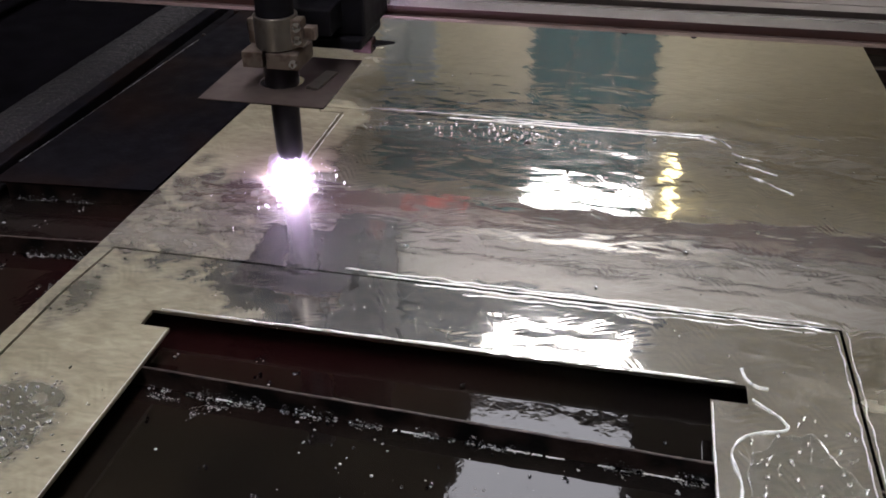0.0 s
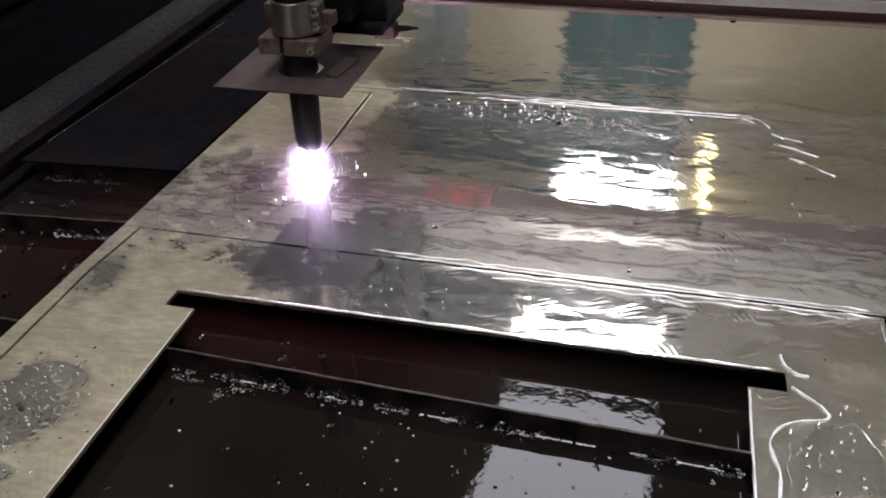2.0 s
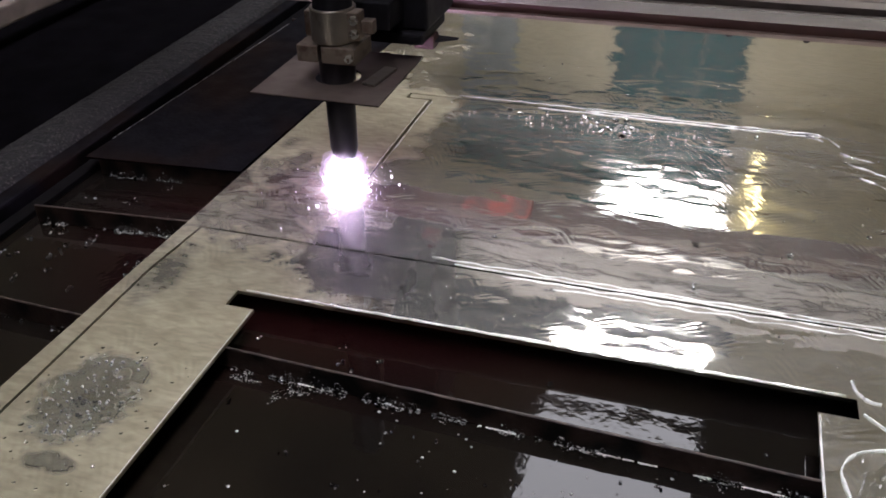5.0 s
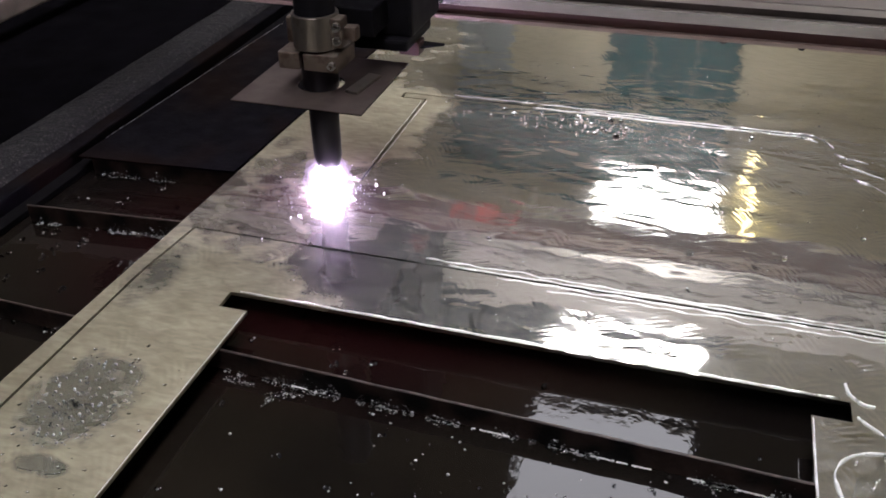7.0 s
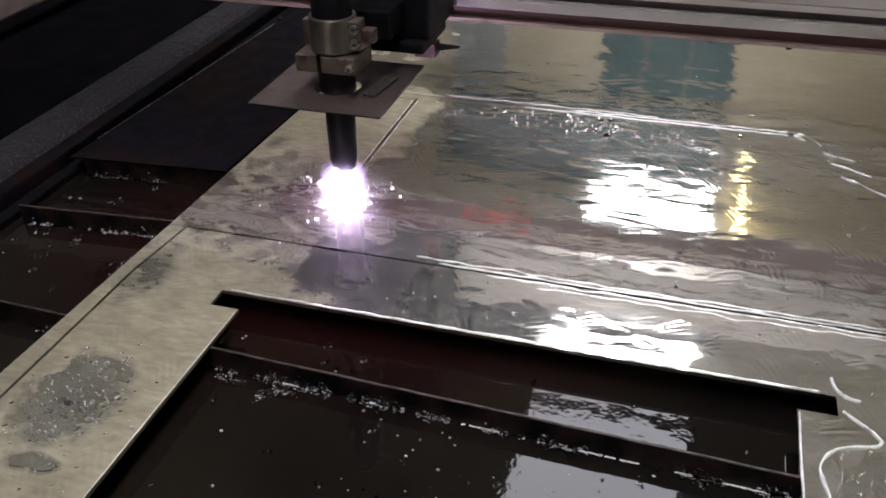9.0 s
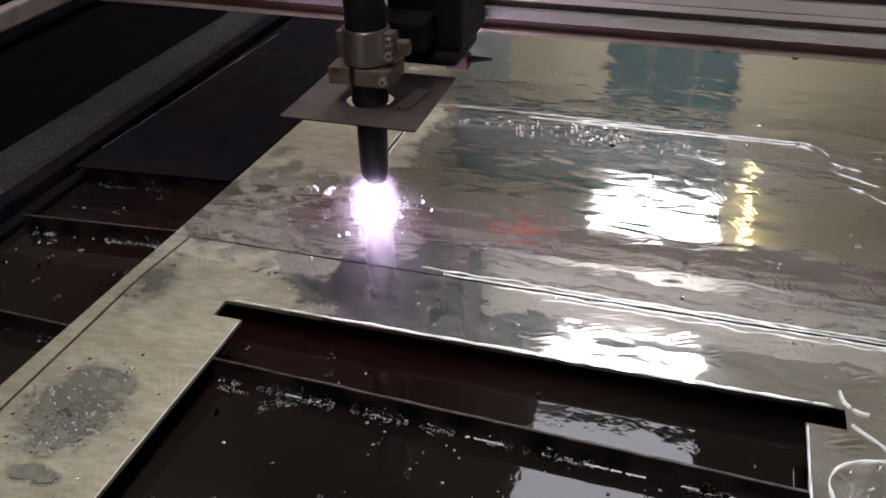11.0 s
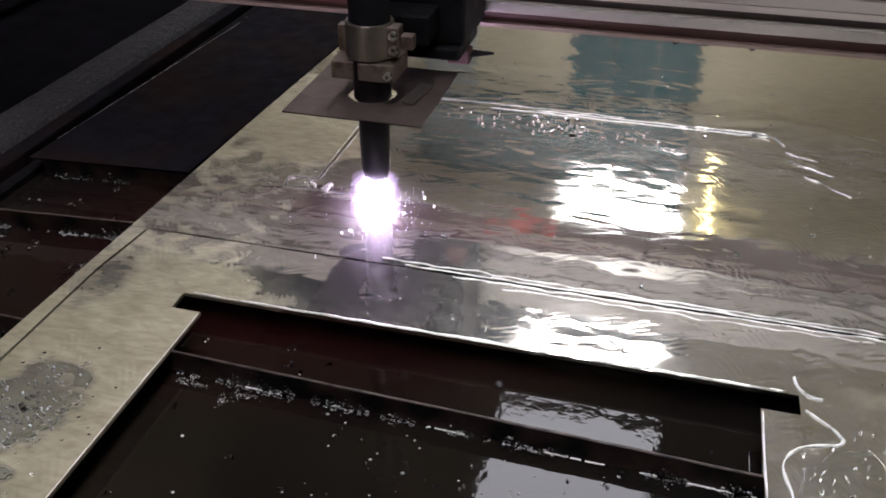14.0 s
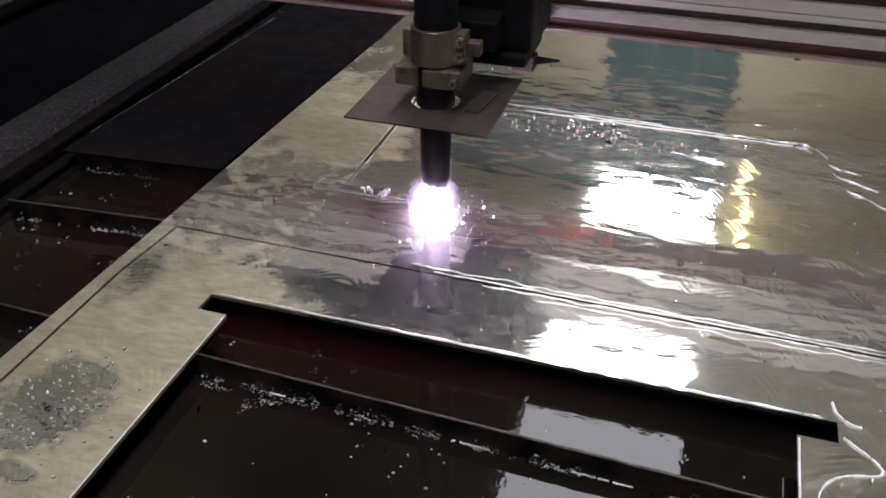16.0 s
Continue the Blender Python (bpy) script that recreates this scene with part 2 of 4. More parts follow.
M_COLLAR = material("collar_metal", (0.27, 0.24, 0.21), 0.33, 0.9, 0.1, 40, 0.00002, 600, 0.08, dirt=(0.18, 0.145, 0.12), dirt_amount=0.3, dirt_scale=60)
M_CLAMP = material("clamp_metal", (0.20, 0.16, 0.13), 0.42, 0.75, 0.12, 60, 0.00003, 500, 0.1, dirt=(0.11, 0.075, 0.06), dirt_amount=0.4, dirt_scale=70)
M_GUARD = material("guard_plate", (0.082, 0.062, 0.054), 0.48, 0.55, 0.25, 35, 0.0001, 300, 0.12, dirt=(0.07, 0.05, 0.045), dirt_amount=0.5, dirt_scale=26)
M_DULLBLACK = material("dull_black", (0.004, 0.0035, 0.004), 0.9, 0, 0.4, 60, spec=0.05)
M_BEAD = material("dull_bead", (0.42, 0.40, 0.37), 0.5, 0.8, 0.3, 300)
M_STEEL = material("bolt_steel", (0.5, 0.49, 0.48), 0.3, 1.0, 0.1, 200)
M_WALL = material("cream_wall", (0.52, 0.46, 0.31), 0.8, 0, 0.06, 2, 0.002, 20)
M_TEAL = material("teal_paint", (0.002, 0.058, 0.060), 0.7, 0, 0.3, 5, spec=0.1)
# brightened copy of the teal paint, as little light reaches the soffit
M_SOFFIT = material("brightened_teal", (0.010, 0.13, 0.125), 0.7, 0, 0.2, 5, spec=0.2)
M_RED = material("red_enamel", (0.42, 0.042, 0.024), 0.5, 0, 0.3, 40, dirt=(0.10, 0.025, 0.018), dirt_amount=0.55, dirt_scale=40)
M_GUIDE = material("guide_metal", (0.24, 0.19, 0.17), 0.6, 0.3, 0.2, 30)
M_SLATE = material("slate_paint", (0.075, 0.092, 0.11), 0.7, 0, 0.3, 4, spec=0.2)
M_BLUEGREY = material("bluegrey_paint", (0.30, 0.33, 0.33), 0.7, 0, 0.1, 3)
M_UNDER = material("rusty_underside", (0.060, 0.020, 0.015), 0.6, 0.0, 0.2, 20, dirt=(0.05, 0.013, 0.010), dirt_amount=0.4, dirt_scale=12)
M_CEIL = material("ceiling_paint", (0.78, 0.74, 0.59), 0.9, 0, 0.08, 2)
M_FLOOR = material("workshop_floor", (0.36, 0.34, 0.30), 0.8, 0, 0.3, 6, 0.001, 60, dirt=(0.24, 0.225, 0.20), dirt_amount=0.5, dirt_scale=2, spec=0.3)
M_PANEL = glowing("lamp_panel", (1.0, 0.98, 0.94), PANEL_GLOW)
M_YELLOW = glowing("yellow_tube", (1.0, 0.85, 0.42), 7.0)
M_DARKWALL = material("dark_wall", (0.13, 0.12, 0.12), 0.8, 0, 0.2, 2)
M_VOID = material("near_black", (0.002, 0.0017, 0.0024), 0.9, 0, 0.5, 30, spec=0.02)
M_ARC = glowing("arc_core", (0.92, 0.70, 1.0), ARC_GLOW)
M_SPARK = glowing("spark", (1.0, 0.88, 1.0), 5.0)
M_EMBER = glowing("ember", (1.0, 0.55, 0.3), 9.0)
M_FOAM = material("bubble_film", (0.34, 0.34, 0.33), 0.06, 0.2, 0.5, 500)
M_KERF = material("kerf_dark", (0.05, 0.045, 0.04), 0.5, 0.5, 0.3, 300)
M_DROSS = material("dross", (0.90, 0.88, 0.84), 0.36, 1.0, 0.1, 300, 0.0004, 500)


# ---- mesh helpers ----
def part(name, bm, mat, parent=None, label="", smooth=False, place=None):
    me = bpy.data.meshes.new(name)
    bm.normal_update()
    bm.to_mesh(me)
    bm.free()
    me.materials.append(mat)
    if smooth:
        for p in me.polygons:
            p.use_smooth = True
    ob = new(name, me)
    if parent:
        ob.parent = parent
    if place is not None:
        ob.matrix_basis = place
    return tagged(ob, label)


def add_box(bm, x0, x1, y0, y1, z0, z1, bevel=0.0):
    r = bmesh.ops.create_cube(bm, size=1)
    vs = r["verts"]
    for v in vs:
        v.co = Vector(((x0 + x1) / 2 + v.co.x * (x1 - x0), (y0 + y1) / 2 + v.co.y * (y1 - y0), (z0 + z1) / 2 + v.co.z * (z1 - z0)))
    if bevel:
        es = list({e for v in vs for e in v.link_edges})
        bmesh.ops.bevel(bm, geom=es, offset=bevel, segments=2, affect="EDGES", profile=0.6)
    return bm


def box(x0, x1, y0, y1, z0, z1, bevel=0.0):
    return add_box(bmesh.new(), x0, x1, y0, y1, z0, z1, bevel)


def add_lathe(bm, profile, n=40, centre=(0, 0)):
    """Turns a profile of (radius, z) about an upright axis."""
    rings = []
    for r, z in profile:
        rings.append([bm.verts.new((centre[0] + r * math.cos(2 * math.pi * k / n), centre[1] + r * math.sin(2 * math.pi * k / n), z)) for k in range(n)])
    for a, b in zip(rings, rings[1:]):
        for k in range(n):
            bm.faces.new((a[k], a[(k + 1) % n], b[(k + 1) % n], b[k]))
    return rings


def lathe(profile, n=40, centre=(0, 0)):
    bm = bmesh.new()
    add_lathe(bm, profile, n, centre)
    bmesh.ops.recalc_face_normals(bm, faces=bm.faces[:])
    return bm


def extrude_profile(pts, x0, x1):
    """A closed profile of (y, z), drawn out along x."""
    bm = bmesh.new()
    a = [bm.verts.new((x0, y, z)) for y, z in pts]
    b = [bm.verts.new((x1, y, z)) for y, z in pts]
    n = len(pts)
    for k in range(n):
        bm.faces.new((a[k], a[(k + 1) % n], b[(k + 1) % n], b[k]))
    bm.faces.new(a)
    bm.faces.new(b[::-1])
    bmesh.ops.recalc_face_normals(bm, faces=bm.faces[:])
    return bm


def plate(xs, ys, inside, top, thick):
    """A sheet over the cells of a grid that lie inside, with rims round it and round its holes."""
    bm = bmesh.new()
    up, dn, rim = {}, {}, {}

    def vert(store, i, j, z):
        if (i, j) not in store:
            store[i, j] = bm.verts.new((xs[i], ys[j], top(xs[i], ys[j]) + z))
        return store[i, j]

    keep = {(i, j) for i in range(len(xs) - 1) for j in range(len(ys) - 1) if inside((xs[i] + xs[i + 1]) / 2, (ys[j] + ys[j + 1]) / 2)}
    for i, j in sorted(keep):
        c = ((i, j), (i + 1, j), (i + 1, j + 1), (i, j + 1))
        bm.faces.new([vert(up, *k, 0) for k in c]).smooth = True
        bm.faces.new([vert(dn, *k, -thick) for k in c[::-1]])
        for (a, b), nb in zip(zip(c, c[1:] + c[:1]), ((i, j - 1), (i + 1, j), (i, j + 1), (i - 1, j))):
            if nb not in keep:
                bm.faces.new((vert(rim, *b, 0), vert(rim, *a, 0), vert(dn, *a, -thick), vert(dn, *b, -thick)))
    return bm


def thing(name, label, category, group="", kind=""):
    return tagged(new(name), label, category, group, kind)


def tube(points, radius, n=6, vary=0.0):
    """A closed tube along points."""
    bm = bmesh.new()
    rings = []
    for k, p in enumerate(points):
        p = Vector(p)
        d = (Vector(points[min(k + 1, len(points) - 1)]) - Vector(points[max(k - 1, 0)])).normalized()
        s = d.orthogonal().normalized()
        u = d.cross(s)
        r = radius * (1 + vary * (noise.noise(p * 90) + 0.6 * noise.noise(p * 300)))
        rings.append([bm.verts.new(p + r * (math.cos(2 * math.pi * j / n) * s + math.sin(2 * math.pi * j / n) * u)) for j in range(n)])
    for a, b in zip(rings, rings[1:]):
        for j in range(n):
            bm.faces.new((a[j], a[(j + 1) % n], b[(j + 1) % n], b[j]))
    bm.faces.new(rings[0])
    bm.faces.new(rings[-1])
    bmesh.ops.recalc_face_normals(bm, faces=bm.faces[:])
    return bm


def line(a, b, step, wave=0.0, seed=0.0):
    a, b = Vector(a), Vector(b)
    n = max(2, int((b - a).length / step))
    side = (b - a).cross(Vector((0, 0, 1))).normalized()
    return [a.lerp(b, k / n) + side * wave * noise.noise(Vector((k * step * 60, seed, 0.3))) for k in range(n + 1)]


# ---- room ----
FLOOR_Z, CEIL_Z, WALL_Y = -0.80, 2.90, 6.30
tagged(part("floor", box(-5, 5, -5, WALL_Y, FLOOR_Z - 0.1, FLOOR_Z), M_FLOOR), "pale stained concrete workshop floor", "floor", kind="structure")
tagged(part("ceiling", box(-5, 5, -5, WALL_Y, CEIL_Z, CEIL_Z + 0.1), M_CEIL), "dull cream workshop ceiling", "ceiling", kind="structure")
tagged(part("wall_north", box(-5, 5, WALL_Y, WALL_Y + 0.2, FLOOR_Z, CEIL_Z), M_WALL), "cream painted workshop wall", "wall", kind="structure")
tagged(part("wall_south", box(-5, 5, -5.2, -5, FLOOR_Z, CEIL_Z), M_DARKWALL), "dark workshop wall", "wall", kind="structure")
tagged(part("wall_west", box(-5.2, -5, -5, WALL_Y, FLOOR_Z, CEIL_Z), M_DARKWALL), "dark workshop wall", "wall", kind="structure")
tagged(part("wall_east", box(5, 5.2, -5, WALL_Y, FLOOR_Z, CEIL_Z), M_WALL), "cream workshop wall", "wall", kind="structure")


def wall_panel(name, x0, x1, z0, z1, mat, label, category):
    th = thing(name, label, category)
    th.location = (0, WALL_Y - 0.004, 0)
    n = max(1, round((x1 - x0) / 0.3))
    for k in range(n):
        a, b = x0 + (x1 - x0) * k / n, x0 + (x1 - x0) * (k + 1) / n
        part("panel", box(a + 0.004, b - 0.004, -0.04, 0, z0, z1, 0.006), mat, th)
    return th


wall_panel("sliding_door", -0.35, 0.65, FLOOR_Z, 2.48, M_TEAL, "tall teal painted sliding door in the wall", "door")
board = thing("ceiling_board", "dark slate-blue board under the ceiling", "board")
for k in range(8):
    part("panel", box(-3.25 + 0.5 * k + 0.004, -2.75 + 0.5 * k - 0.004, 3.30 if k < 6 else 3.69, 4.22, CEIL_Z - 0.04, CEIL_Z - 0.001, 0.006), M_SLATE, board)
track = thing("door_track_cover", "deep teal boxed track under the ceiling above the door", "cover")
for k in range(7):
    a, b = -1.58 + 0.314 * k + 0.004, -1.58 + 0.314 * (k + 1) - 0.004
    part("panel", box(a, b, 6.10, WALL_Y - 0.05, 2.62, CEIL_Z - 0.004, 0.006), M_TEAL, track)
    part("soffit_panel", box(a, b, 5.52, 6.098, CEIL_Z - 0.04, CEIL_Z - 0.004, 0.006), M_SOFFIT, track, "teal soffit panel, coloured brighter for its dim place")
wall_panel("side_panel_board", -1.60, -1.15, FLOOR_Z, 2.47, M_BLUEGREY, "blue-grey upright board on the wall", "board")


def ceiling_light(y0, y1):
    th = thing("ceiling_light", "bright white ceiling light panel", "lamp", "row of ceiling lights")
    bm = bmesh.new()
    x0, x1, z = -0.21, 0.61, CEIL_Z - 0.05
    for a in ((x0 - 0.02, x0, y0, y1), (x1, x1 + 0.02, y0, y1), (x0 - 0.02, x1 + 0.02, y0 - 0.02, y0), (x0 - 0.02, x1 + 0.02, y1, y1 + 0.02)):
        add_box(bm, *a, z, CEIL_Z)
    part("frame", bm, M_WALL, th)
    part("diffuser", box(x0, x1, y0, y1, z + 0.01, z + 0.03), M_PANEL, th)
    return th


# panels from y -2.2 to 1.9 are unseen, added to carry the row on
for a, b in ((-4.6, -3.7), (-2.2, -0.9), (-0.8, 0.5), (0.6, 1.9), (2.0, 2.95), (3.05, 3.62), (4.30, 4.64), (4.86, 5.44)):
    ceiling_light(a, b)

tube_lamp = thing("tube_lamp", "warm yellow upright tube lamp hung from the ceiling", "lamp")
part("tube", lathe([(0.0005, 2.62), (0.02, 2.63), (0.02, 2.84), (0.0005, 2.85)], 16, (0.80, 5.46)), M_YELLOW, tube_lamp, smooth=True)
part("backing", box(0.76, 0.84, 5.49, 5.51, 2.60, CEIL_Z), M_WALL, tube_lamp)
tube_lamp2 = thing("tube_lamp", "warm yellow tube lamp under the ceiling", "lamp")
part("tube", box(0.81, 0.84, 4.75, 5.42, CEIL_Z - 0.07, CEIL_Z - 0.03, 0.01), M_YELLOW, tube_lamp2)
part("backing", box(0.78, 0.87, 4.7, 5.45, CEIL_Z - 0.025, CEIL_Z), M_WALL, tube_lamp2)

# ---- water table ----
table = thing("water_table", "dark steel plasma cutting table with a water tank", "table")
part("tank_floor", box(-0.30, 1.30, -1.3, 1.25, -0.16, -0.15), M_TANK, table)
for a in ((-0.270, -0.192, -1.3, 1.25, 0.0), (1.2, 1.30, -1.3, 1.25, 0.01), (-0.192, 1.2, 1.15, 1.25, 0.01), (-0.192, 1.2, -1.3, -1.2, 0.01)):
    part("tank_wall", box(*a[:4], -0.15, a[4], 0.003), M_TANK, table)


def gritty_rim():
    """A low rounded ledge, crusted with grit."""
    prof = [(-0.266, 0.0005), (-0.264, 0.004), (-0.257, 0.008), (-0.248, 0.0105), (-0.238, 0.012), (-0.226, 0.0115), (-0.217, 0.009), (-0.211, 0.005), (-0.208, 0.0005)]
    bm = bmesh.new()
    rows = []
    n = 520
    for k in range(n + 1):
        y = -1.29 + 2.53 * k / n
        row = []
        for x, z in prof:
            g = noise.noise(Vector((x * 330, y * 160, 1))) + 0.8 * max(0, noise.noise(Vector((x * 120, y * 70, 4))))
            row.append(bm.verts.new((x + 0.0008 * noise.noise(Vector((y * 25, x * 90, 2))), y, z + (0.0013 * g if z > 0.001 else 0))))
        rows.append(row)
    for a, b in zip(rows, rows[1:]):
        for j in range(len(prof) - 1):
            bm.faces.new((a[j], a[j + 1], b[j + 1], b[j]))
        bm.faces.new((a[-1], a[0], b[0], b[-1]))
    bm.faces.new(rows[0])
    bm.faces.new(rows[-1])
    bmesh.ops.recalc_face_normals(bm, faces=bm.faces[:])
    return bm


part("rim", gritty_rim(), M_RAIL, table, "grit-covered grey rim")
part("inner_ledge", box(-0.192, -0.178, -1.2, 1.15, -0.02, -0.014, 0.001), M_DULLBLACK, table)
for x, y in ((-0.2, -1.2), (1.2, -1.2), (-0.2, 1.15), (1.2, 1.15)):
    part("leg", box(x - 0.04, x + 0.04, y - 0.04, y + 0.04, FLOOR_Z, -0.16, 0.004), M_TANK, table)
part("side_guide", box(-0.622, -0.600, -1.3, 1.25, -0.03, 0.0, 0.004), M_GUIDE, table, "brown-grey side guide")
# near-black sheet lying level beyond the rim
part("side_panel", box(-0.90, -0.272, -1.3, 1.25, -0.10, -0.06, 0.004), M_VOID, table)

tagged(part("water", box(-0.192, 1.2, -1.2, 1.15, WATER_Z - 0.12, WATER_Z), M_WATER), "dark rusty water in the cutting tank, red arc glow painted in", "water", kind="structure")

# each slat: where it crosses x = 0, and its skew
SLATS = [(-0.131 + 0.1075 * k, -2.0) for k in (-8, -7, -6, -5, -4, 0)] + [(0.0115, 4.5), (0.105, 4.2)] + [(0.105 + 0.1075 * k, 4.0 - 0.45 * k) for k in range(1, 10)]


def slat_place(y, skew):
    return Matrix.Translation((0, y, 0)) @ Matrix.Rotation(radians(skew), 4, "Z")



def slat_mesh(span):
    bm = bmesh.new()
    n = 90
    rows = []
    for k in range(n + 1):
        x = -0.170 + 1.365 * k / n
        rag = 0.0007 * noise.noise(Vector((x * 60, 0.2, 0))) - 0.0009 * max(0, noise.noise(Vector((x * 25, 4, 0))))
        w = 0.0011
        rows.append([bm.verts.new(c) for c in ((x, -w, -0.12), (x, -w, -THICK - 0.0006 + rag), (x, -w * 0.5, -THICK + min(0, rag)), (x, w * 0.5, -THICK + min(0, rag)), (x, w, -THICK - 0.0006 + rag), (x, w, -0.12))])
    for a, b in zip(rows, rows[1:]):
        for j in span:
            bm.faces.new((a[j], b[j], b[j + 1], a[j + 1]))
    bmesh.ops.delete(bm, geom=[v for v in bm.verts if not v.link_faces], context="VERTS")
    return bm


slat = thing("support_slat", "", "")
part("blade", slat_mesh((0, 4)), M_SLAT, slat)
# top edge a little paler than the blade
part("pale_edge", slat_mesh((1, 2, 3)), M_SLATEDGE, slat, "pale top edge")
tagged(slat, "rusty upright steel slat standing in the water", "slat", "slats of the cutting table")
slat.matrix_basis = slat_place(*SLATS[0])
for y, skew in SLATS[1:]:
    copy_thing(slat, slat_place(y, skew))

# ---- sheet and cut part ----
KERF = 0.0022


def drift(x, y):
    """The long cut beside the free edge runs slightly askew."""
    return -0.0065 * min(1, max(0, -y / 0.07)) * min(1, max(0, (0.075 - x) / 0.07)) - 0.0015 * min(1, max(0, 1 - abs(x) / 0.05)) * (1 if y < 0.02 else 0)


def warp(x, y):
    """Slight buckling of the heated sheet."""
    return 0.00025 * noise.noise(Vector((x * 5, y * 5, 1.7))) * min(1, max(0, (y + 0.02) * 8))


def steps(a, b, cuts, size=0.012):
    n = int((b - a) / size)
    vals = sorted({round(a + (b - a) * k / n, 5) for k in range(n + 1)} | {round(c, 5) for c in cuts})
    out = [vals[0]]
    for v in vals[1:]:
        if v - out[-1] > 0.0004 or v in {round(c, 5) for c in cuts}:
            out.append(v)
    return out


def between(v, a, b):
    return a < v < b


def on_sheet(x, y):
    if between(x, -KERF / 2, 0.577 + KERF / 2) and y < KERF / 2:
        return False
    if between(x, 0.075, 0.492) and between(y, 0.316 - KERF / 2, 0.316 + KERF / 2):
        return False
    if between(x, 0.075, 0.0755 + KERF) and between(y, 0.305, 0.316):
        return False
    if between(x, 0.075, 0.103) and between(y, 0.304 - KERF / 2, 0.304 + KERF / 2):
        return False
    if between(x, 0.103 - KERF / 2, 0.103 + KERF / 2) and between(y, 0.152, 0.306):
        return False
    return True


sx = steps(-0.010, 0.70, [-KERF / 2, 0.577 + KERF / 2, 0.075, 0.0755 + KERF, 0.103 - KERF / 2, 0.103 + KERF / 2, 0.492])
sy = steps(-0.75, 0.98, [KERF / 2, 0.316 - KERF / 2, 0.316 + KERF / 2, 0.304 - KERF / 2, 0.304 + KERF / 2, 0.305, 0.152, 0.306])
bm = plate(sx, sy, on_sheet, warp, THICK)
for v in bm.verts:
    x, y = v.co.x, v.co.y
    if x < -0.009:
        v.co.x = -0.0175 + (0.034 * y if y < 0 else 0.030 * min(y, 0.2) + 0.042 * max(0, y - 0.2))
    else:
        v.co.x += drift(x, y)
sheet = tagged(part("aluminium_sheet", bm, M_SHEET), "wet rippled aluminium sheet lying on the slats", "metal sheet")


def on_part(x, y):
    if not (between(x, KERF / 2, 0.577 - KERF / 2) and y < -KERF / 2):
        return False
    if between(x, 0.096, 0.482) and between(y, -0.60, -0.075):
        return False
    if between(x, 0.073, 0.506) and between(y, -0.0935, -0.075):
        return False
    return True


px = steps(KERF / 2, 0.577 - KERF / 2, [0.096, 0.482, 0.073, 0.506])
py = steps(-0.74, -KERF / 2, [-0.60, -0.075, -0.0935])
bm = plate(px, py, on_part, lambda x, y: 0.0, THICK)
for v in bm.verts:
    v.co.x += drift(v.co.x, v.co.y)
cut_part = tagged(part("cut_frame_part", bm, M_SHEET), "cut-out aluminium frame with an eared opening, still in the sheet", "metal part")


# ---- gantry ----
def gantry():
    """Origin at the middle of the lower front lip, over the sheet plane."""
    th = thing("gantry_beam", "aluminium extrusion gantry beam spanning the table", "gantry")
    body = [(0.0, 0.126), (0.0, 0.136), (0.006, 0.1365), (0.006, 0.1435), (0.0, 0.144), (0.0, 0.1495), (0.0015, 0.15), (0.0, 0.1505), (0.0, 0.160), (0.006, 0.1605), (0.006, 0.169), (0.0, 0.1695), (0.0, 0.205), (0.06, 0.205), (0.06, 0.12), (0.008, 0.12), (0.008, 0.126)]
    part("beam", extrude_profile(body, -0.75, 1.6), M_BEAM, th)
    # dark strips put in as the shade inside the two slots
    part("slot_shade", extrude_profile([(0.0052, 0.1366), (0.0052, 0.1434), (0.0058, 0.1434), (0.0058, 0.1366)], -0.75, 1.6), M_BEAMDARK, th)
    part("slot_shade", extrude_profile([(0.0052, 0.1606), (0.0052, 0.1689), (0.0058, 0.1689), (0.0058, 0.1606)], -0.75, 1.6), M_BEAMDARK, th)
    part("lower_rail", extrude_profile([(0.004, 0.1165), (0.004, 0.1258), (0.05, 0.1258), (0.05, 0.1165)], -0.75, 1.6), M_UNDER, th, "rusty red underside rail")
    part("lip", extrude_profile([(-0.002, 0.113), (-0.002, 0.1162), (0.009, 0.1162), (0.009, 0.113)], -0.75, 1.6), M_LIP, th, "reddish lower lip")
    part("bright_band", extrude_profile([(-0.0010, 0.1264), (-0.0010, 0.1358), (-0.0001, 0.1358), (-0.0001, 0.1264)], -0.75, 1.6), M_BAND, th, "smooth bright band")
    for x in (-0.2, 0.40, 0.465, 0.75):
        part("bolt", lathe([(0.0005, 0.1095), (0.002, 0.1097), (0.003, 0.1108), (0.003, 0.1129), (0.0005, 0.1129)], 12, (x, 0.004)), M_BLACK, th)
    for k in range(16):
        part("slot_bolt", lathe([(0.0005, 0), (0.0025, 0.0005), (0.0025, 0.002), (0.0005, 0.0022)], 8), M_STEEL, th, place=Matrix.Translation((-0.4 + 0.11 * k, 0.0062, 0.165)) @ Matrix.Rotation(radians(90), 4, "X"))
    return th


beam = gantry()


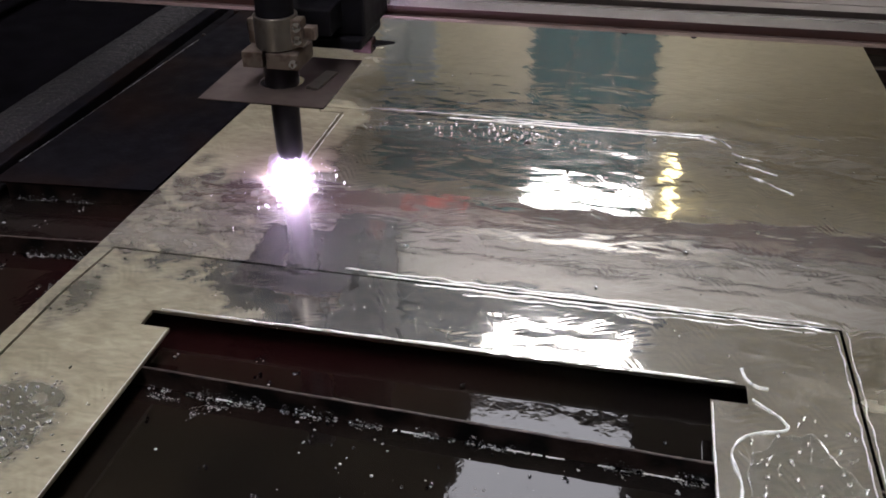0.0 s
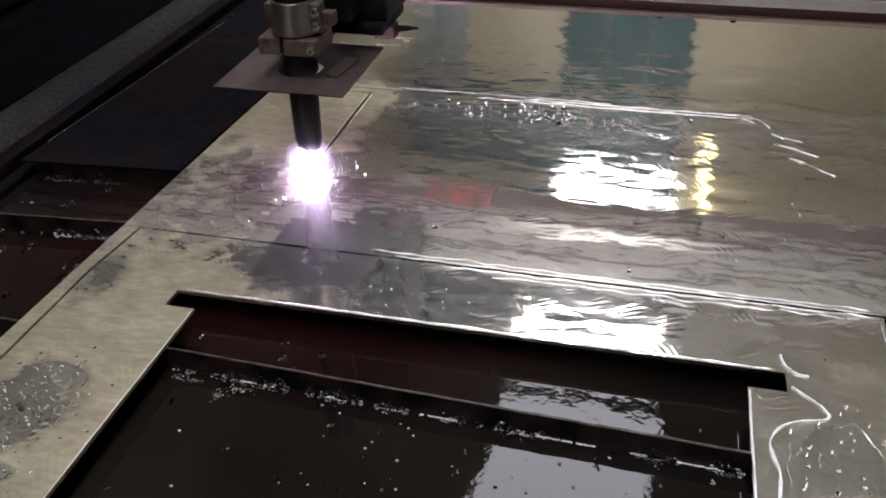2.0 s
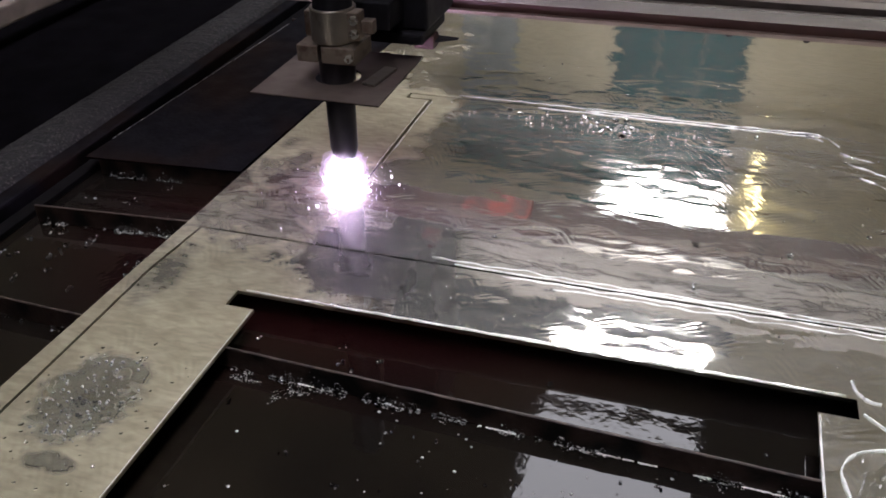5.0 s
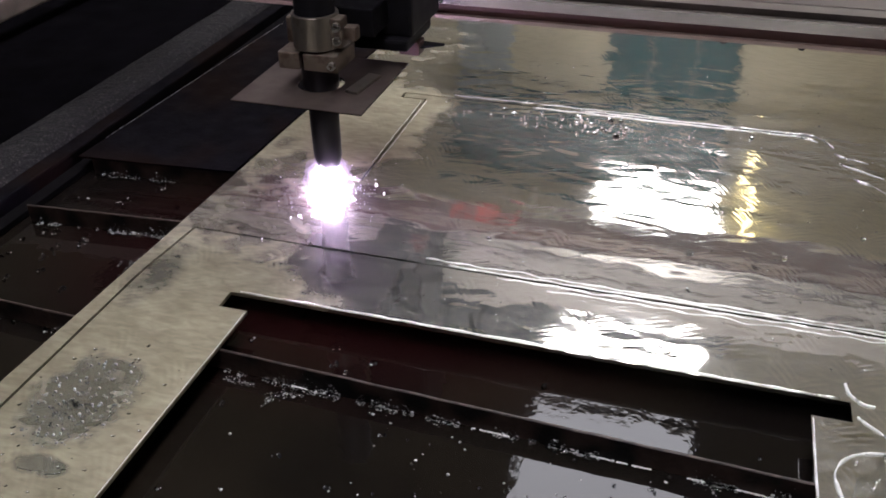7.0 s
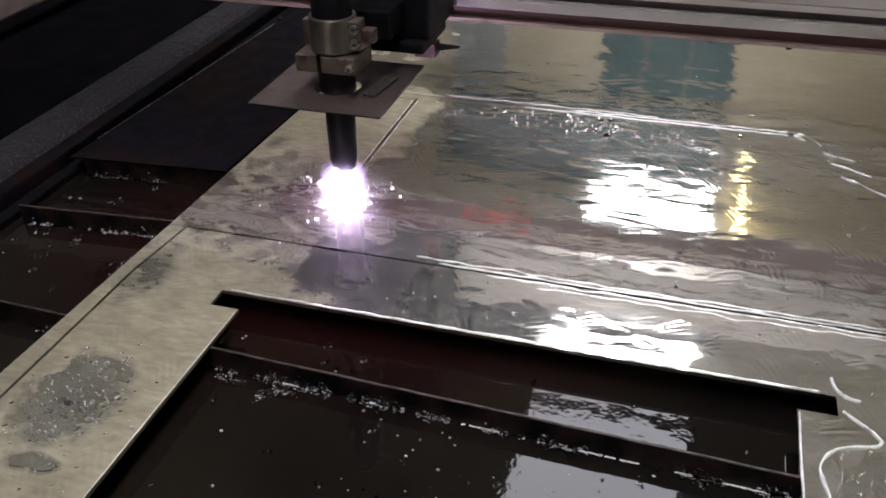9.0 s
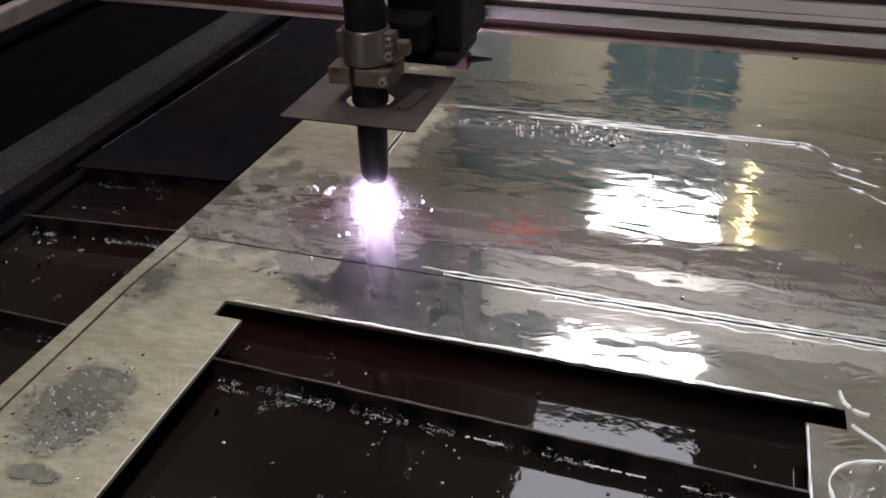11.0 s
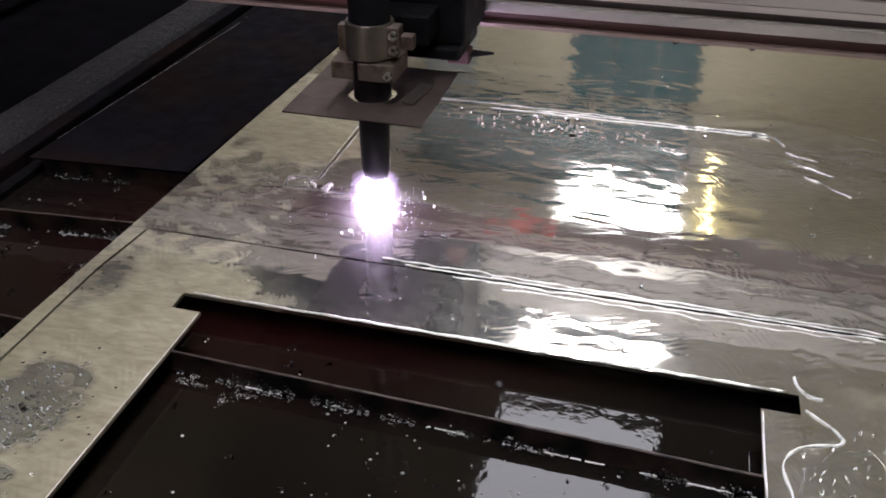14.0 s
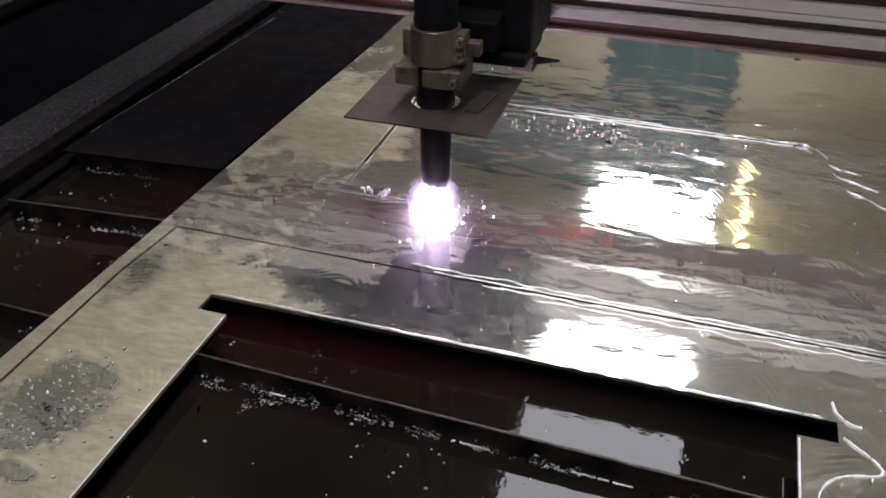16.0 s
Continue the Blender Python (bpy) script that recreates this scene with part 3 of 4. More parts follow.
def torch():
    """Origin at the arc's foot, on the sheet."""
    th = thing("plasma_torch", "black plasma torch in a metal clamp with a square splash guard", "plasma torch")
    part("lower_barrel", lathe([(0.0005, 0.015), (0.006, 0.015), (0.0095, 0.020), (0.0125, 0.031), (0.0128, 0.060), (0.0128, 0.104), (0.0005, 0.104)], 40), M_BARREL, th, "dark heat-stained lower barrel", smooth=True)
    part("upper_barrel", lathe([(0.0165, 0.1305), (0.0165, 0.30), (0.0005, 0.30)], 40), M_BLACK, th, smooth=True)
    part("shank", lathe([(0.0155, 0.096), (0.0155, 0.1175)], 40), M_BARREL, th, smooth=True)
    collar = part("collar", lathe([(0.0168, 0.1315), (0.0185, 0.1315), (0.0193, 0.1325), (0.0193, 0.159), (0.0187, 0.160), (0.0172, 0.160), (0.0168, 0.159), (0.0168, 0.1315)], 48), M_COLLAR, th, "brushed metal collar", smooth=False)
    part("collar_ear", box(0.016, 0.0265, -0.010, 0.004, 0.134, 0.158, 0.0015), M_CLAMP, collar)
    part("collar_flange", box(-0.029, -0.016, 0.004, 0.014, 0.130, 0.152, 0.0015), M_CLAMP, collar)
    for z in (0.1405, 0.152):
        part("collar_screw", lathe([(0.0016, 0.0), (0.0038, 0.0), (0.0038, 0.003), (0.0018, 0.003), (0.0016, 0.001)], 14), M_STEEL, collar, place=Matrix.Translation((0.0225, -0.010, z)) @ Matrix.Rotation(radians(90), 4, "X"))
    bm = bmesh.new()
    add_box(bm, -0.0275, -0.0085, -0.019, 0.020, 0.1160, 0.1303, 0.0012)
    add_box(bm, -0.0055, 0.0245, -0.019, 0.020, 0.1160, 0.1303, 0.0012)
    add_box(bm, -0.026, 0.023, 0.004, 0.019, 0.1170, 0.1295)
    clamp = part("clamp_block", bm, M_CLAMP, th, "split metal clamp block")
    part("clamp_screw", lathe([(0.0012, 0.0), (0.0034, 0.0), (0.0034, 0.004), (0.0014, 0.004)], 14), M_STEEL, clamp, place=Matrix.Translation((0.0200, -0.0185, 0.1225)) @ Matrix.Rotation(radians(90), 4, "X"))
    part("collar_stud", box(0.026, 0.036, -0.004, 0.006, 0.139, 0.150, 0.001), M_CLAMP, collar)
    part("mount_arm", box(-0.028, 0.040, 0.026, 0.070, 0.132, 0.156, 0.002), M_BLACK, th)
    # splash guard: a thin square plate with a round hole, a black layer below
    def holed_plate(z0, z1):
        bm = bmesh.new()
        n, r, h = 48, 0.0198, 0.057
        for z in (z0, z1):
            turns = [2 * math.pi * k / n for k in range(n)]
            ins = [bm.verts.new((r * math.cos(a), r * math.sin(a), z)) for a in turns]
            reach = [h / max(abs(math.cos(a)), abs(math.sin(a))) for a in turns]
            out = [bm.verts.new((q * math.cos(a) - 0.001, q * math.sin(a) + 0.006, z)) for a, q in zip(turns, reach)]
            for k in range(n):
                bm.faces.new((ins[k], out[k], out[(k + 1) % n], ins[(k + 1) % n]))
        bm.verts.ensure_lookup_table()
        verts = list(bm.verts)
        for base in (0, n):
            for k in range(n):
                i, j = base + k, base + (k + 1) % n
                bm.faces.new((verts[i], verts[j], verts[2 * n + j], verts[2 * n + i]))
        bmesh.ops.recalc_face_normals(bm, faces=bm.faces[:])
        return bm

    part("splash_guard", holed_plate(0.0972, 0.0980), M_GUARD, th, "dirty brown square splash guard")
    part("under_layer", holed_plate(0.0966, 0.0971), M_DULLBLACK, th, "black layer under the guard")
    part("guard_tab", box(-0.006, 0.006, -0.02, 0.022, 0.0985, 0.1005, 0.0006), M_COLLAR, th, place=Matrix.Translation((0.036, 0.004, 0)) @ Matrix.Rotation(radians(-8), 4, "Z"))
    # slide carriage between torch and beam
    carriage = part("carriage", box(-0.004, 0.062, 0.060, 0.140, 0.122, 0.30, 0.003), M_BLACK, th, "black slide carriage")
    part("carriage_foot", box(0.010, 0.060, 0.050, 0.120, 0.112, 0.1225, 0.003), M_BLACK, carriage)
    part("foot_bracket", box(0.043, 0.062, 0.076, 0.092, 0.100, 0.1125, 0.001), M_UNDER, carriage, "small reddish bracket")
    part("under_bracket", box(0.062, 0.138, 0.156, 0.190, 0.1105, 0.1158, 0.001), M_RED, carriage, "red enamelled bracket under the beam")
    # flat dark triangle beside the foot, with an added stem to carry it
    bm = bmesh.new()
    add_box(bm, 0.040, 0.082, 0.072, 0.104, 0.1035, 0.105)
    for v in bm.verts:
        if v.co.x > 0.07:  # drawn to a point
            v.co.y = 0.088 + (v.co.y - 0.088) * 0.06
            v.co.z += 0.004
    part("dark_triangle", bm, M_BLACK, carriage)
    part("triangle_stem", box(0.034, 0.044, 0.084, 0.094, 0.104, 0.114), M_BLACK, carriage)
    # arc
    bm = bmesh.new()
    bmesh.ops.create_icosphere(bm, subdivisions=4, radius=1)
    for v in bm.verts:
        d = v.co.normalized()
        k = 0.0108 * (1 + 0.16 * noise.noise(d * 3.0) + 0.30 * max(-0.4, noise.noise(d * 11)))
        v.co = Vector((d.x * k * 1.3 - 0.002, d.y * k * 1.15, max(-0.0005, 0.0080 + d.z * k * 0.92)))
    arc = part("arc", bm, M_ARC, th, "blinding violet-white plasma arc", smooth=True)
    # see-through glowing shells put round the arc as its glare
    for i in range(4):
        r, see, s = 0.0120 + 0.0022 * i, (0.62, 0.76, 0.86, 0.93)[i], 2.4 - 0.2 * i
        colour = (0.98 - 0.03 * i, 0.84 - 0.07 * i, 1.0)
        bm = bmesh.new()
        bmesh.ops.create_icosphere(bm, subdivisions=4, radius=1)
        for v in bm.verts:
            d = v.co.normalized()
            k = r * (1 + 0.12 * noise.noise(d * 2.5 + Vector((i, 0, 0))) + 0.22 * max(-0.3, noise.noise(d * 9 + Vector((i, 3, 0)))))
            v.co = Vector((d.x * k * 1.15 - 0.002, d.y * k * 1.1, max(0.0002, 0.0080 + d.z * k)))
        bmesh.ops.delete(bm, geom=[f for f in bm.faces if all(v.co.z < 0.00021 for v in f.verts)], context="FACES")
        part("arc_glow", bm, veil("arc_glare", colour, s, see), arc, smooth=True)
    # thrown sparks
    rnd = random.Random(5)
    bm = bmesh.new()
    for _ in range(130):
        a = rnd.uniform(0, 2 * math.pi) if rnd.random() < 0.25 else rnd.gauss(-0.8, 0.6)
        d = 0.018 + abs(rnd.gauss(0, 0.024))
        s = rnd.uniform(0.00008, 0.00022) * (1.7 if rnd.random() < 0.08 else 1)
        m = Matrix.Translation((d * math.cos(a), d * math.sin(a), s + abs(rnd.gauss(0, 0.002)))) @ Matrix.Rotation(a + rnd.gauss(0, 0.4), 4, "Z") @ Matrix.Diagonal((rnd.uniform(1, 3.0), rnd.uniform(0.7, 1.3), 1, 1))
        bmesh.ops.create_icosphere(bm, subdivisions=1, radius=s, matrix=m)
    # white shards and spatter shaken off beside the cut
    for sx, sy, sl, sw in ((0.040, 0.010, 0.004, 0.0012), (0.052, -0.002, 0.003, 0.0010), (0.030, -0.020, 0.003, 0.0012), (-0.004, -0.058, 0.0035, 0.0016), (0.006, -0.055, 0.0015, 0.0011), (-0.010, -0.063, 0.0022, 0.0010), (0.024, -0.034, 0.002, 0.0010)):
        m = Matrix.Translation((sx, sy, 0.0008)) @ Matrix.Rotation(sx * 30, 4, "Z") @ Matrix.Diagonal((sl, sw, 0.0008, 1))
        for v in bmesh.ops.create_icosphere(bm, subdivisions=2, radius=0.5, matrix=m)["verts"]:
            v.co += Vector((1, 1, 0)) * 0.0004 * noise.noise(v.co * 900)
    tagged(part("sparks", bm, M_SPARK, th, "tiny white-hot sparks"), kind="stuff")
    return th


plasma = torch()

# growing cut: short lengths of open kerf that come up as the torch passes
CUT = [(0.0, 0.103, 0.149), (3.1, 0.103, 0.116), (5.4, 0.079, 0.115), (6.0, 0.076, 0.110), (6.8, 0.078, 0.099), (7.3, 0.083, 0.0975), (16.0, 0.191, 0.0975)]


def cut_at(t):
    for (t0, x0, y0), (t1, x1, y1) in zip(CUT, CUT[1:]):
        if t <= t1:
            k = (t - t0) / (t1 - t0)
            return Vector((x0 + (x1 - x0) * k, y0 + (y1 - y0) * k, 0))
    return Vector(CUT[-1][1:] + (0,))


segments = []
times = [0.0, 0.8, 1.6, 2.4, 3.1, 3.9, 4.7, 5.4, 6.0, 6.8, 7.3] + [7.3 + 0.58 * k for k in range(1, 16)]
for t0, t1 in zip(times, times[1:]):
    a, b = cut_at(t0), cut_at(t1)
    d = (b - a).normalized()
    ang = math.atan2(d.y, d.x)
    n = (b - a).length
    th = thing("kerf_length", "freshly cut dark kerf with bright molten edges", "kerf", "lengths of the growing cut")
    part("slit", box(-0.0008, n + 0.0008, -0.0006, 0.0006, -0.0006, 0.0003), M_KERF, th)
    for s in (-1, 1):
        part("edge_bead", tube([Vector((x, s * 0.0012, 0.0)) for x in np.linspace(-0.0006, n + 0.0006, 8)], 0.00022, 6, 0.8), M_BEAD, th)
    m = Matrix.Translation(a) @ Matrix.Rotation(ang, 4, "Z")
    segments.append((th, t1, m))


# ---- cover plate beside the sheet ----
cover = thing("cover_plate", "black wet steel cover plate lying on the slats", "plate")
bm = box(-0.1815, -0.0190, 0.088, 1.12, -THICK, -THICK + 0.002)
for v in bm.verts:
    if v.co.y > 1:
        v.co.x += 0.050 if v.co.x < -0.1 else 0.043
    elif v.co.x > -0.1:
        v.co.y += 0.012
part("plate", bm, M_TANK, cover)
# steel bead added for the light caught along the plate's edge
part("bright_edge", tube(line((-0.1795, 0.13, -0.0012), (-0.1610, 0.50, -0.0012), 0.02, 0.0004), 0.0005, 6, 0.5), M_STEEL, cover, "bright bead added as the edge's glint")


# ---- burrs and water edges along the cuts ----
def burr(a, b, radius, wave, seed, lift=0.0002, parent=sheet, vary=0.9):
    part("burr", tube(line((*a, lift), (*b, lift), 0.004, wave, seed), radius, 6, vary), M_DROSS, parent, smooth=True)


burr((0.27, 0.3185), (0.50, 0.3185), 0.00065, 0.0025, 1)
burr((0.22, 0.3130), (0.49, 0.3130), 0.0006, 0.0015, 2)
burr((0.13, 0.3240), (0.36, 0.3235), 0.0003, 0.003, 3)
burr((0.22, 0.0024), (0.575, 0.0024), 0.00045, 0.002, 4)
burr((0.26, -0.0030), (0.573, -0.0028), 0.00045, 0.0025, 5, parent=cut_part)
burr((0.20, 0.0075), (0.57, 0.0060), 0.0005, 0.003, 6)
burr((0.30, -0.0090), (0.56, -0.0075), 0.0004, 0.003, 7, parent=cut_part)
burr((0.080, -0.0735), (0.500, -0.0735), 0.0007, 0.0010, 8, parent=cut_part)
burr((0.5805, 0.0), (0.5805, -0.30), 0.0006, 0.002, 9)
burr((0.5735, -0.006), (0.5735, -0.30), 0.0006, 0.002, 10, parent=cut_part)
burr((0.1055, 0.300), (0.1055, 0.150), 0.0005, 0.001, 11)
burr((0.1005, 0.298), (0.1005, 0.150), 0.0004, 0.001, 12)

# pale tubes stand in for the bright line along the opening's sides
part("burr", tube(line((0.0953, -0.096, 0.0001), (0.0953, -0.33, 0.0001), 0.006, 0.0004, 21), 0.00028, 6, 0.5), M_RIMGLINT, cut_part, smooth=True)
part("burr", tube(line((0.4830, -0.096, 0.0001), (0.4830, -0.33, 0.0001), 0.006, 0.0006, 22), 0.0008, 6, 0.5), M_RIMGLINT, cut_part, smooth=True)

ends = [(0.49, 0.318), (0.500, 0.3165), (0.508, 0.311), (0.513, 0.303), (0.517, 0.295)]
part("burr", tube([Vector((x, y, 0.0003)) for x, y in ends], 0.0009, 6, 0.8), M_DROSS, sheet, smooth=True)
ends = [(0.488, 0.3120), (0.497, 0.309), (0.503, 0.304)]
part("burr", tube([Vector((x, y, 0.0003)) for x, y in ends], 0.0006, 6, 0.8), M_DROSS, sheet, smooth=True)
for a, b, r in (((0.532, 0.236), (0.566, 0.203), 0.0009), ((0.524, 0.262), (0.556, 0.240), 0.0007), ((0.518, 0.283), (0.530, 0.274), 0.0007), ((0.53, 0.278), (0.545, 0.268), 0.0005)):
    burr(a, b, r, 0.004, a[0] * 40)


# ---- standing water ----
def puddle(x, y, rx, ry, seed, height=0.0007, turn=0.0, rough=0.35):
    """A low pool with a rounded, uneven rim."""
    bm = bmesh.new()
    n = 72
    prof = ((1.0, 0.0), (0.985, 0.55), (0.96, 0.85), (0.90, 1.0), (0.5, 1.0))
    rings = []
    for k, (q, h) in enumerate(prof):
        ring = []
        for j in range(n):
            a = 2 * math.pi * j / n
            w = 1 + rough * noise.noise(Vector((2.2 * math.cos(a), 2.2 * math.sin(a), seed))) + 0.4 * rough * noise.noise(Vector((6 * math.cos(a), 6 * math.sin(a), seed + 3)))
            ring.append(bm.verts.new((rx * w * q * math.cos(a), ry * w * q * math.sin(a), h * height)))
        rings.append(ring)
    for a, b in zip(rings, rings[1:]):
        for j in range(n):
            bm.faces.new((a[j], a[(j + 1) % n], b[(j + 1) % n], b[j]))
    bm.faces.new(rings[-1])
    ob = part("puddle", bm, M_CLEAR, smooth=True, place=Matrix.Translation((x, y, 0.0003)) @ Matrix.Rotation(turn, 4, "Z"))
    return tagged(ob, "thin clear pool of water standing on the aluminium", "water", "pools on the sheet")


puddle(0.036, -0.207, 0.030, 0.040, 1.0, 0.0003)
puddle(0.050, -0.262, 0.016, 0.007, 2.0, 0.0003)
puddle(0.534, -0.185, 0.036, 0.068, 3.0, 0.0004, 0.0, 0.2)


def rim_stroke(points, r):
    """A rounded pale bead for a water rim's highlight, curved smoothly through the points."""
    pts = [Vector((x, y, 0.0004)) for x, y in points]
    pts = [pts[0]] + pts + [pts[-1]]
    curve = []
    for a, b, c, d in zip(pts, pts[1:], pts[2:], pts[3:]):
        for k in range(6):
            u = k / 6
            curve.append(0.5 * (2 * b + (c - a) * u + (2 * a - 5 * b + 4 * c - d) * u * u + (3 * b - a - 3 * c + d) * u ** 3))
    part("burr", tube(curve + [pts[-1]], r, 8, 0.7), M_RIMGLINT, cut_part, smooth=True)


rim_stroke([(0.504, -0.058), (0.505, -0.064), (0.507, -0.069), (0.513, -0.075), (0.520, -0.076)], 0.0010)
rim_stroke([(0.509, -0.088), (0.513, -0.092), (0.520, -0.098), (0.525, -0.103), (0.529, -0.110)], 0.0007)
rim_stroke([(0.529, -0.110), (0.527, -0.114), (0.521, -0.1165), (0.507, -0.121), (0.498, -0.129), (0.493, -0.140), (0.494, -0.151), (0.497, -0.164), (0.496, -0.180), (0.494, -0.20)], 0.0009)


def beads(name, spots, mat, label, category, flat=0.55):
    """Uneven little domes at (x, y, z, radius)."""
    base = bmesh.new()
    bmesh.ops.create_icosphere(base, subdivisions=2, radius=1)
    vs = [v.co.copy() for v in base.verts]
    fs = [[v.index for v in f.verts] for f in base.faces]
    base.free()
    verts, faces = [], []
    rnd = random.Random(len(spots))
    for x, y, z, r in spots:
        o = len(verts)
        kx, ky = rnd.uniform(0.75, 1.35), rnd.uniform(0.75, 1.3)
        verts += [(x + v.x * r * kx, y + v.y * r * ky, z + max(0, v.z) * r * flat * 1.6) for v in vs]
        faces += [[o + i for i in f] for f in fs]
    me = bpy.data.meshes.new(name)
    me.from_pydata(verts, [], faces)
    me.materials.append(mat)
    for p in me.polygons:
        p.use_smooth = True
    return tagged(new(name, me), label, category, kind="stuff")


rnd = random.Random(11)
spots = []
for _ in range(46):
    spots.append((rnd.gauss(0.26, 0.055), rnd.uniform(0.262, 0.304), 0.0001, rnd.uniform(0.0014, 0.0034)))
for _ in range(90):
    a, d = rnd.uniform(0, 6.28), abs(rnd.gauss(0, 0.022))
    spots.append((0.038 + d * math.cos(a), -0.212 + 1.3 * d * math.sin(a), 0.0005, rnd.uniform(0.0005, 0.0015)))
for _ in range(60):
    spots.append((rnd.uniform(0.012, 0.09), rnd.uniform(-0.33, -0.16), 0.0001, rnd.uniform(0.0004, 0.0013)))
for _ in range(80):
    spots.append((rnd.uniform(0.505, 0.57), rnd.uniform(-0.26, -0.10), 0.0009, rnd.uniform(0.0004, 0.0012)))
for _ in range(130):
    spots.append((rnd.uniform(0.12, 0.68), rnd.uniform(0.01, 0.45), 0.0001, rnd.uniform(0.0004, 0.0011)))
for _ in range(60):
    spots.append((rnd.uniform(0.10, 0.57), rnd.uniform(-0.07, -0.005), 0.0001, rnd.uniform(0.0003, 0.0009)))
for x, y, r in ((0.469, 0.084, 0.0028), (0.40, 0.02, 0.002), (0.53, 0.13, 0.002), (0.36, 0.21, 0.002), (0.24, 0.05, 0.002)):
    spots.append((x, y, 0.0001, r))
beads("water_drops", spots, M_CLEAR, "small clear water drops scattered over the sheet", "water drops")

# bright beads: bubbles on the wet patch, then metal ones as drops' glints
glints = []
for _ in range(130):
    a, d = rnd.uniform(0, 6.28), 0.032 * math.sqrt(rnd.random())
    glints.append((0.038 + d * math.cos(a), -0.209 + 1.3 * d * math.sin(a), 0.0003, rnd.uniform(0.0003, 0.0011)))
for _ in range(40):
    glints.append((rnd.uniform(0.50, 0.565), rnd.uniform(-0.25, -0.12), 0.0010, rnd.uniform(0.0002, 0.0006)))
for _ in range(45):
    glints.append((rnd.gauss(0.28, 0.06), rnd.uniform(0.270, 0.304), 0.0008, rnd.uniform(0.0004, 0.0011)))
for _ in range(50):
    glints.append((rnd.uniform(0.10, 0.60), rnd.uniform(-0.06, 0.30), 0.0001, rnd.uniform(0.0002, 0.0005)))
beads("sheet_bubbles", glints[:130], M_FOAM, "grey bubbles on a wet patch of the sheet", "bubbles", 0.8)
beads("glint_beads", glints[130:], M_DROSS, "metal beads set on the wet sheet as glints of its drops", "bubbles", 0.8)

foam = []


def slat_y(base, x):
    return base + math.tan(radians(dict(SLATS)[base])) * x


for base, x0, x1, many in ((-0.131, 0.098, 0.48, 2600), (-0.131, -0.165, -0.02, 200), (0.0115, -0.165, -0.025, 1300), (0.105, -0.165, -0.05, 500)):
    for _ in range(many):
        x = rnd.uniform(x0, x1)
        thick = noise.noise(Vector((x * 40, base * 30, 0.5))) + 0.7 * noise.noise(Vector((x * 170, base * 30, 2.5)))
        if thick < 0.0:
            continue
        r = rnd.uniform(0.0009, 0.0017) if rnd.random() < 0.07 else rnd.uniform(0.00018, 0.0006)
        if rnd.random() < 0.35:  # clinging to the blade
            foam.append((x, slat_y(base, x) - 0.0012, WATER_Z + abs(rnd.gauss(0, 0.0045)) * min(1, thick * 2), 0.7 * r))
        else:
            foam.append((x, slat_y(base, x) - 0.0022 - abs(rnd.gauss(0, 0.0011 + 0.0022 * thick)), WATER_Z - 0.0002, r))
for cx, cy, sx_, sy_ in ((0.106, -0.143, 0.003, 0.002), (0.116, -0.145, 0.005, 0.0015), (0.148, -0.146, 0.002, 0.004), (0.155, -0.147, 0.004, 0.0016), (0.141, -0.154, 0.002, 0.003)):
    for _ in range(60):
        foam.append((cx + rnd.gauss(0, sx_), cy + rnd.gauss(0, sy_), WATER_Z - 0.0002, rnd.uniform(0.0002, 0.0006)))
for _ in range(34):
    c = (rnd.uniform(0.098, 0.48), rnd.uniform(-0.26, -0.085))
    for _ in range(rnd.randint(1, 5)):
        foam.append((c[0] + rnd.gauss(0, 0.0014), c[1] + rnd.gauss(0, 0.0016), WATER_Z - 0.0002, rnd.uniform(0.0004, 0.0016)))
for _ in range(90):
    foam.append((rnd.uniform(0.22, 0.42), rnd.uniform(-0.23, -0.145), WATER_Z - 0.0002, rnd.uniform(0.0003, 0.0013)))
for _ in range(16):
    c = (rnd.uniform(-0.17, -0.03), rnd.uniform(-0.10, -0.012))
    for _ in range(rnd.randint(2, 9)):
        foam.append((c[0] + rnd.gauss(0, 0.0016), c[1] + rnd.gauss(0, 0.004), WATER_Z - 0.0002, rnd.uniform(0.0005, 0.0017)))
for _ in range(7):
    c = (rnd.uniform(-0.16, -0.06), rnd.uniform(0.03, 0.095))
    for _ in range(rnd.randint(2, 6)):
        foam.append((c[0] + rnd.gauss(0, 0.002), c[1] + rnd.gauss(0, 0.003), WATER_Z - 0.0002, rnd.uniform(0.0004, 0.0012)))
clear_share = [f for k, f in enumerate(foam) if k % 3 == 0 or f[3] > 0.0011]
foam = [f for k, f in enumerate(foam) if k % 3 and f[3] <= 0.0011]
beads("clear_bubbles", clear_share, M_CLEAR, "clear bubbles floating on the tank water", "bubbles", 0.9)
beads("bubbles", foam, M_FOAM, "pale bubbles floating on the tank water by the slats", "bubbles", 0.6)

# pale beads put in as the glint of the ragged waterline against the slat
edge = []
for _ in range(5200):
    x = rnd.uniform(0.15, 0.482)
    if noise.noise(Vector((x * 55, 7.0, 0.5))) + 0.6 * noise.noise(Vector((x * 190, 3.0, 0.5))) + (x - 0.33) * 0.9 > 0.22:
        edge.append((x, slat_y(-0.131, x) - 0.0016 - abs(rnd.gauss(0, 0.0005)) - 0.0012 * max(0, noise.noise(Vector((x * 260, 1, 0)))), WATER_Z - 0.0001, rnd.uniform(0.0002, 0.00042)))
beads("waterline", edge, M_RIMGLINT, "pale beads as the glint of the ragged waterline along the slat", "water", 0.5)

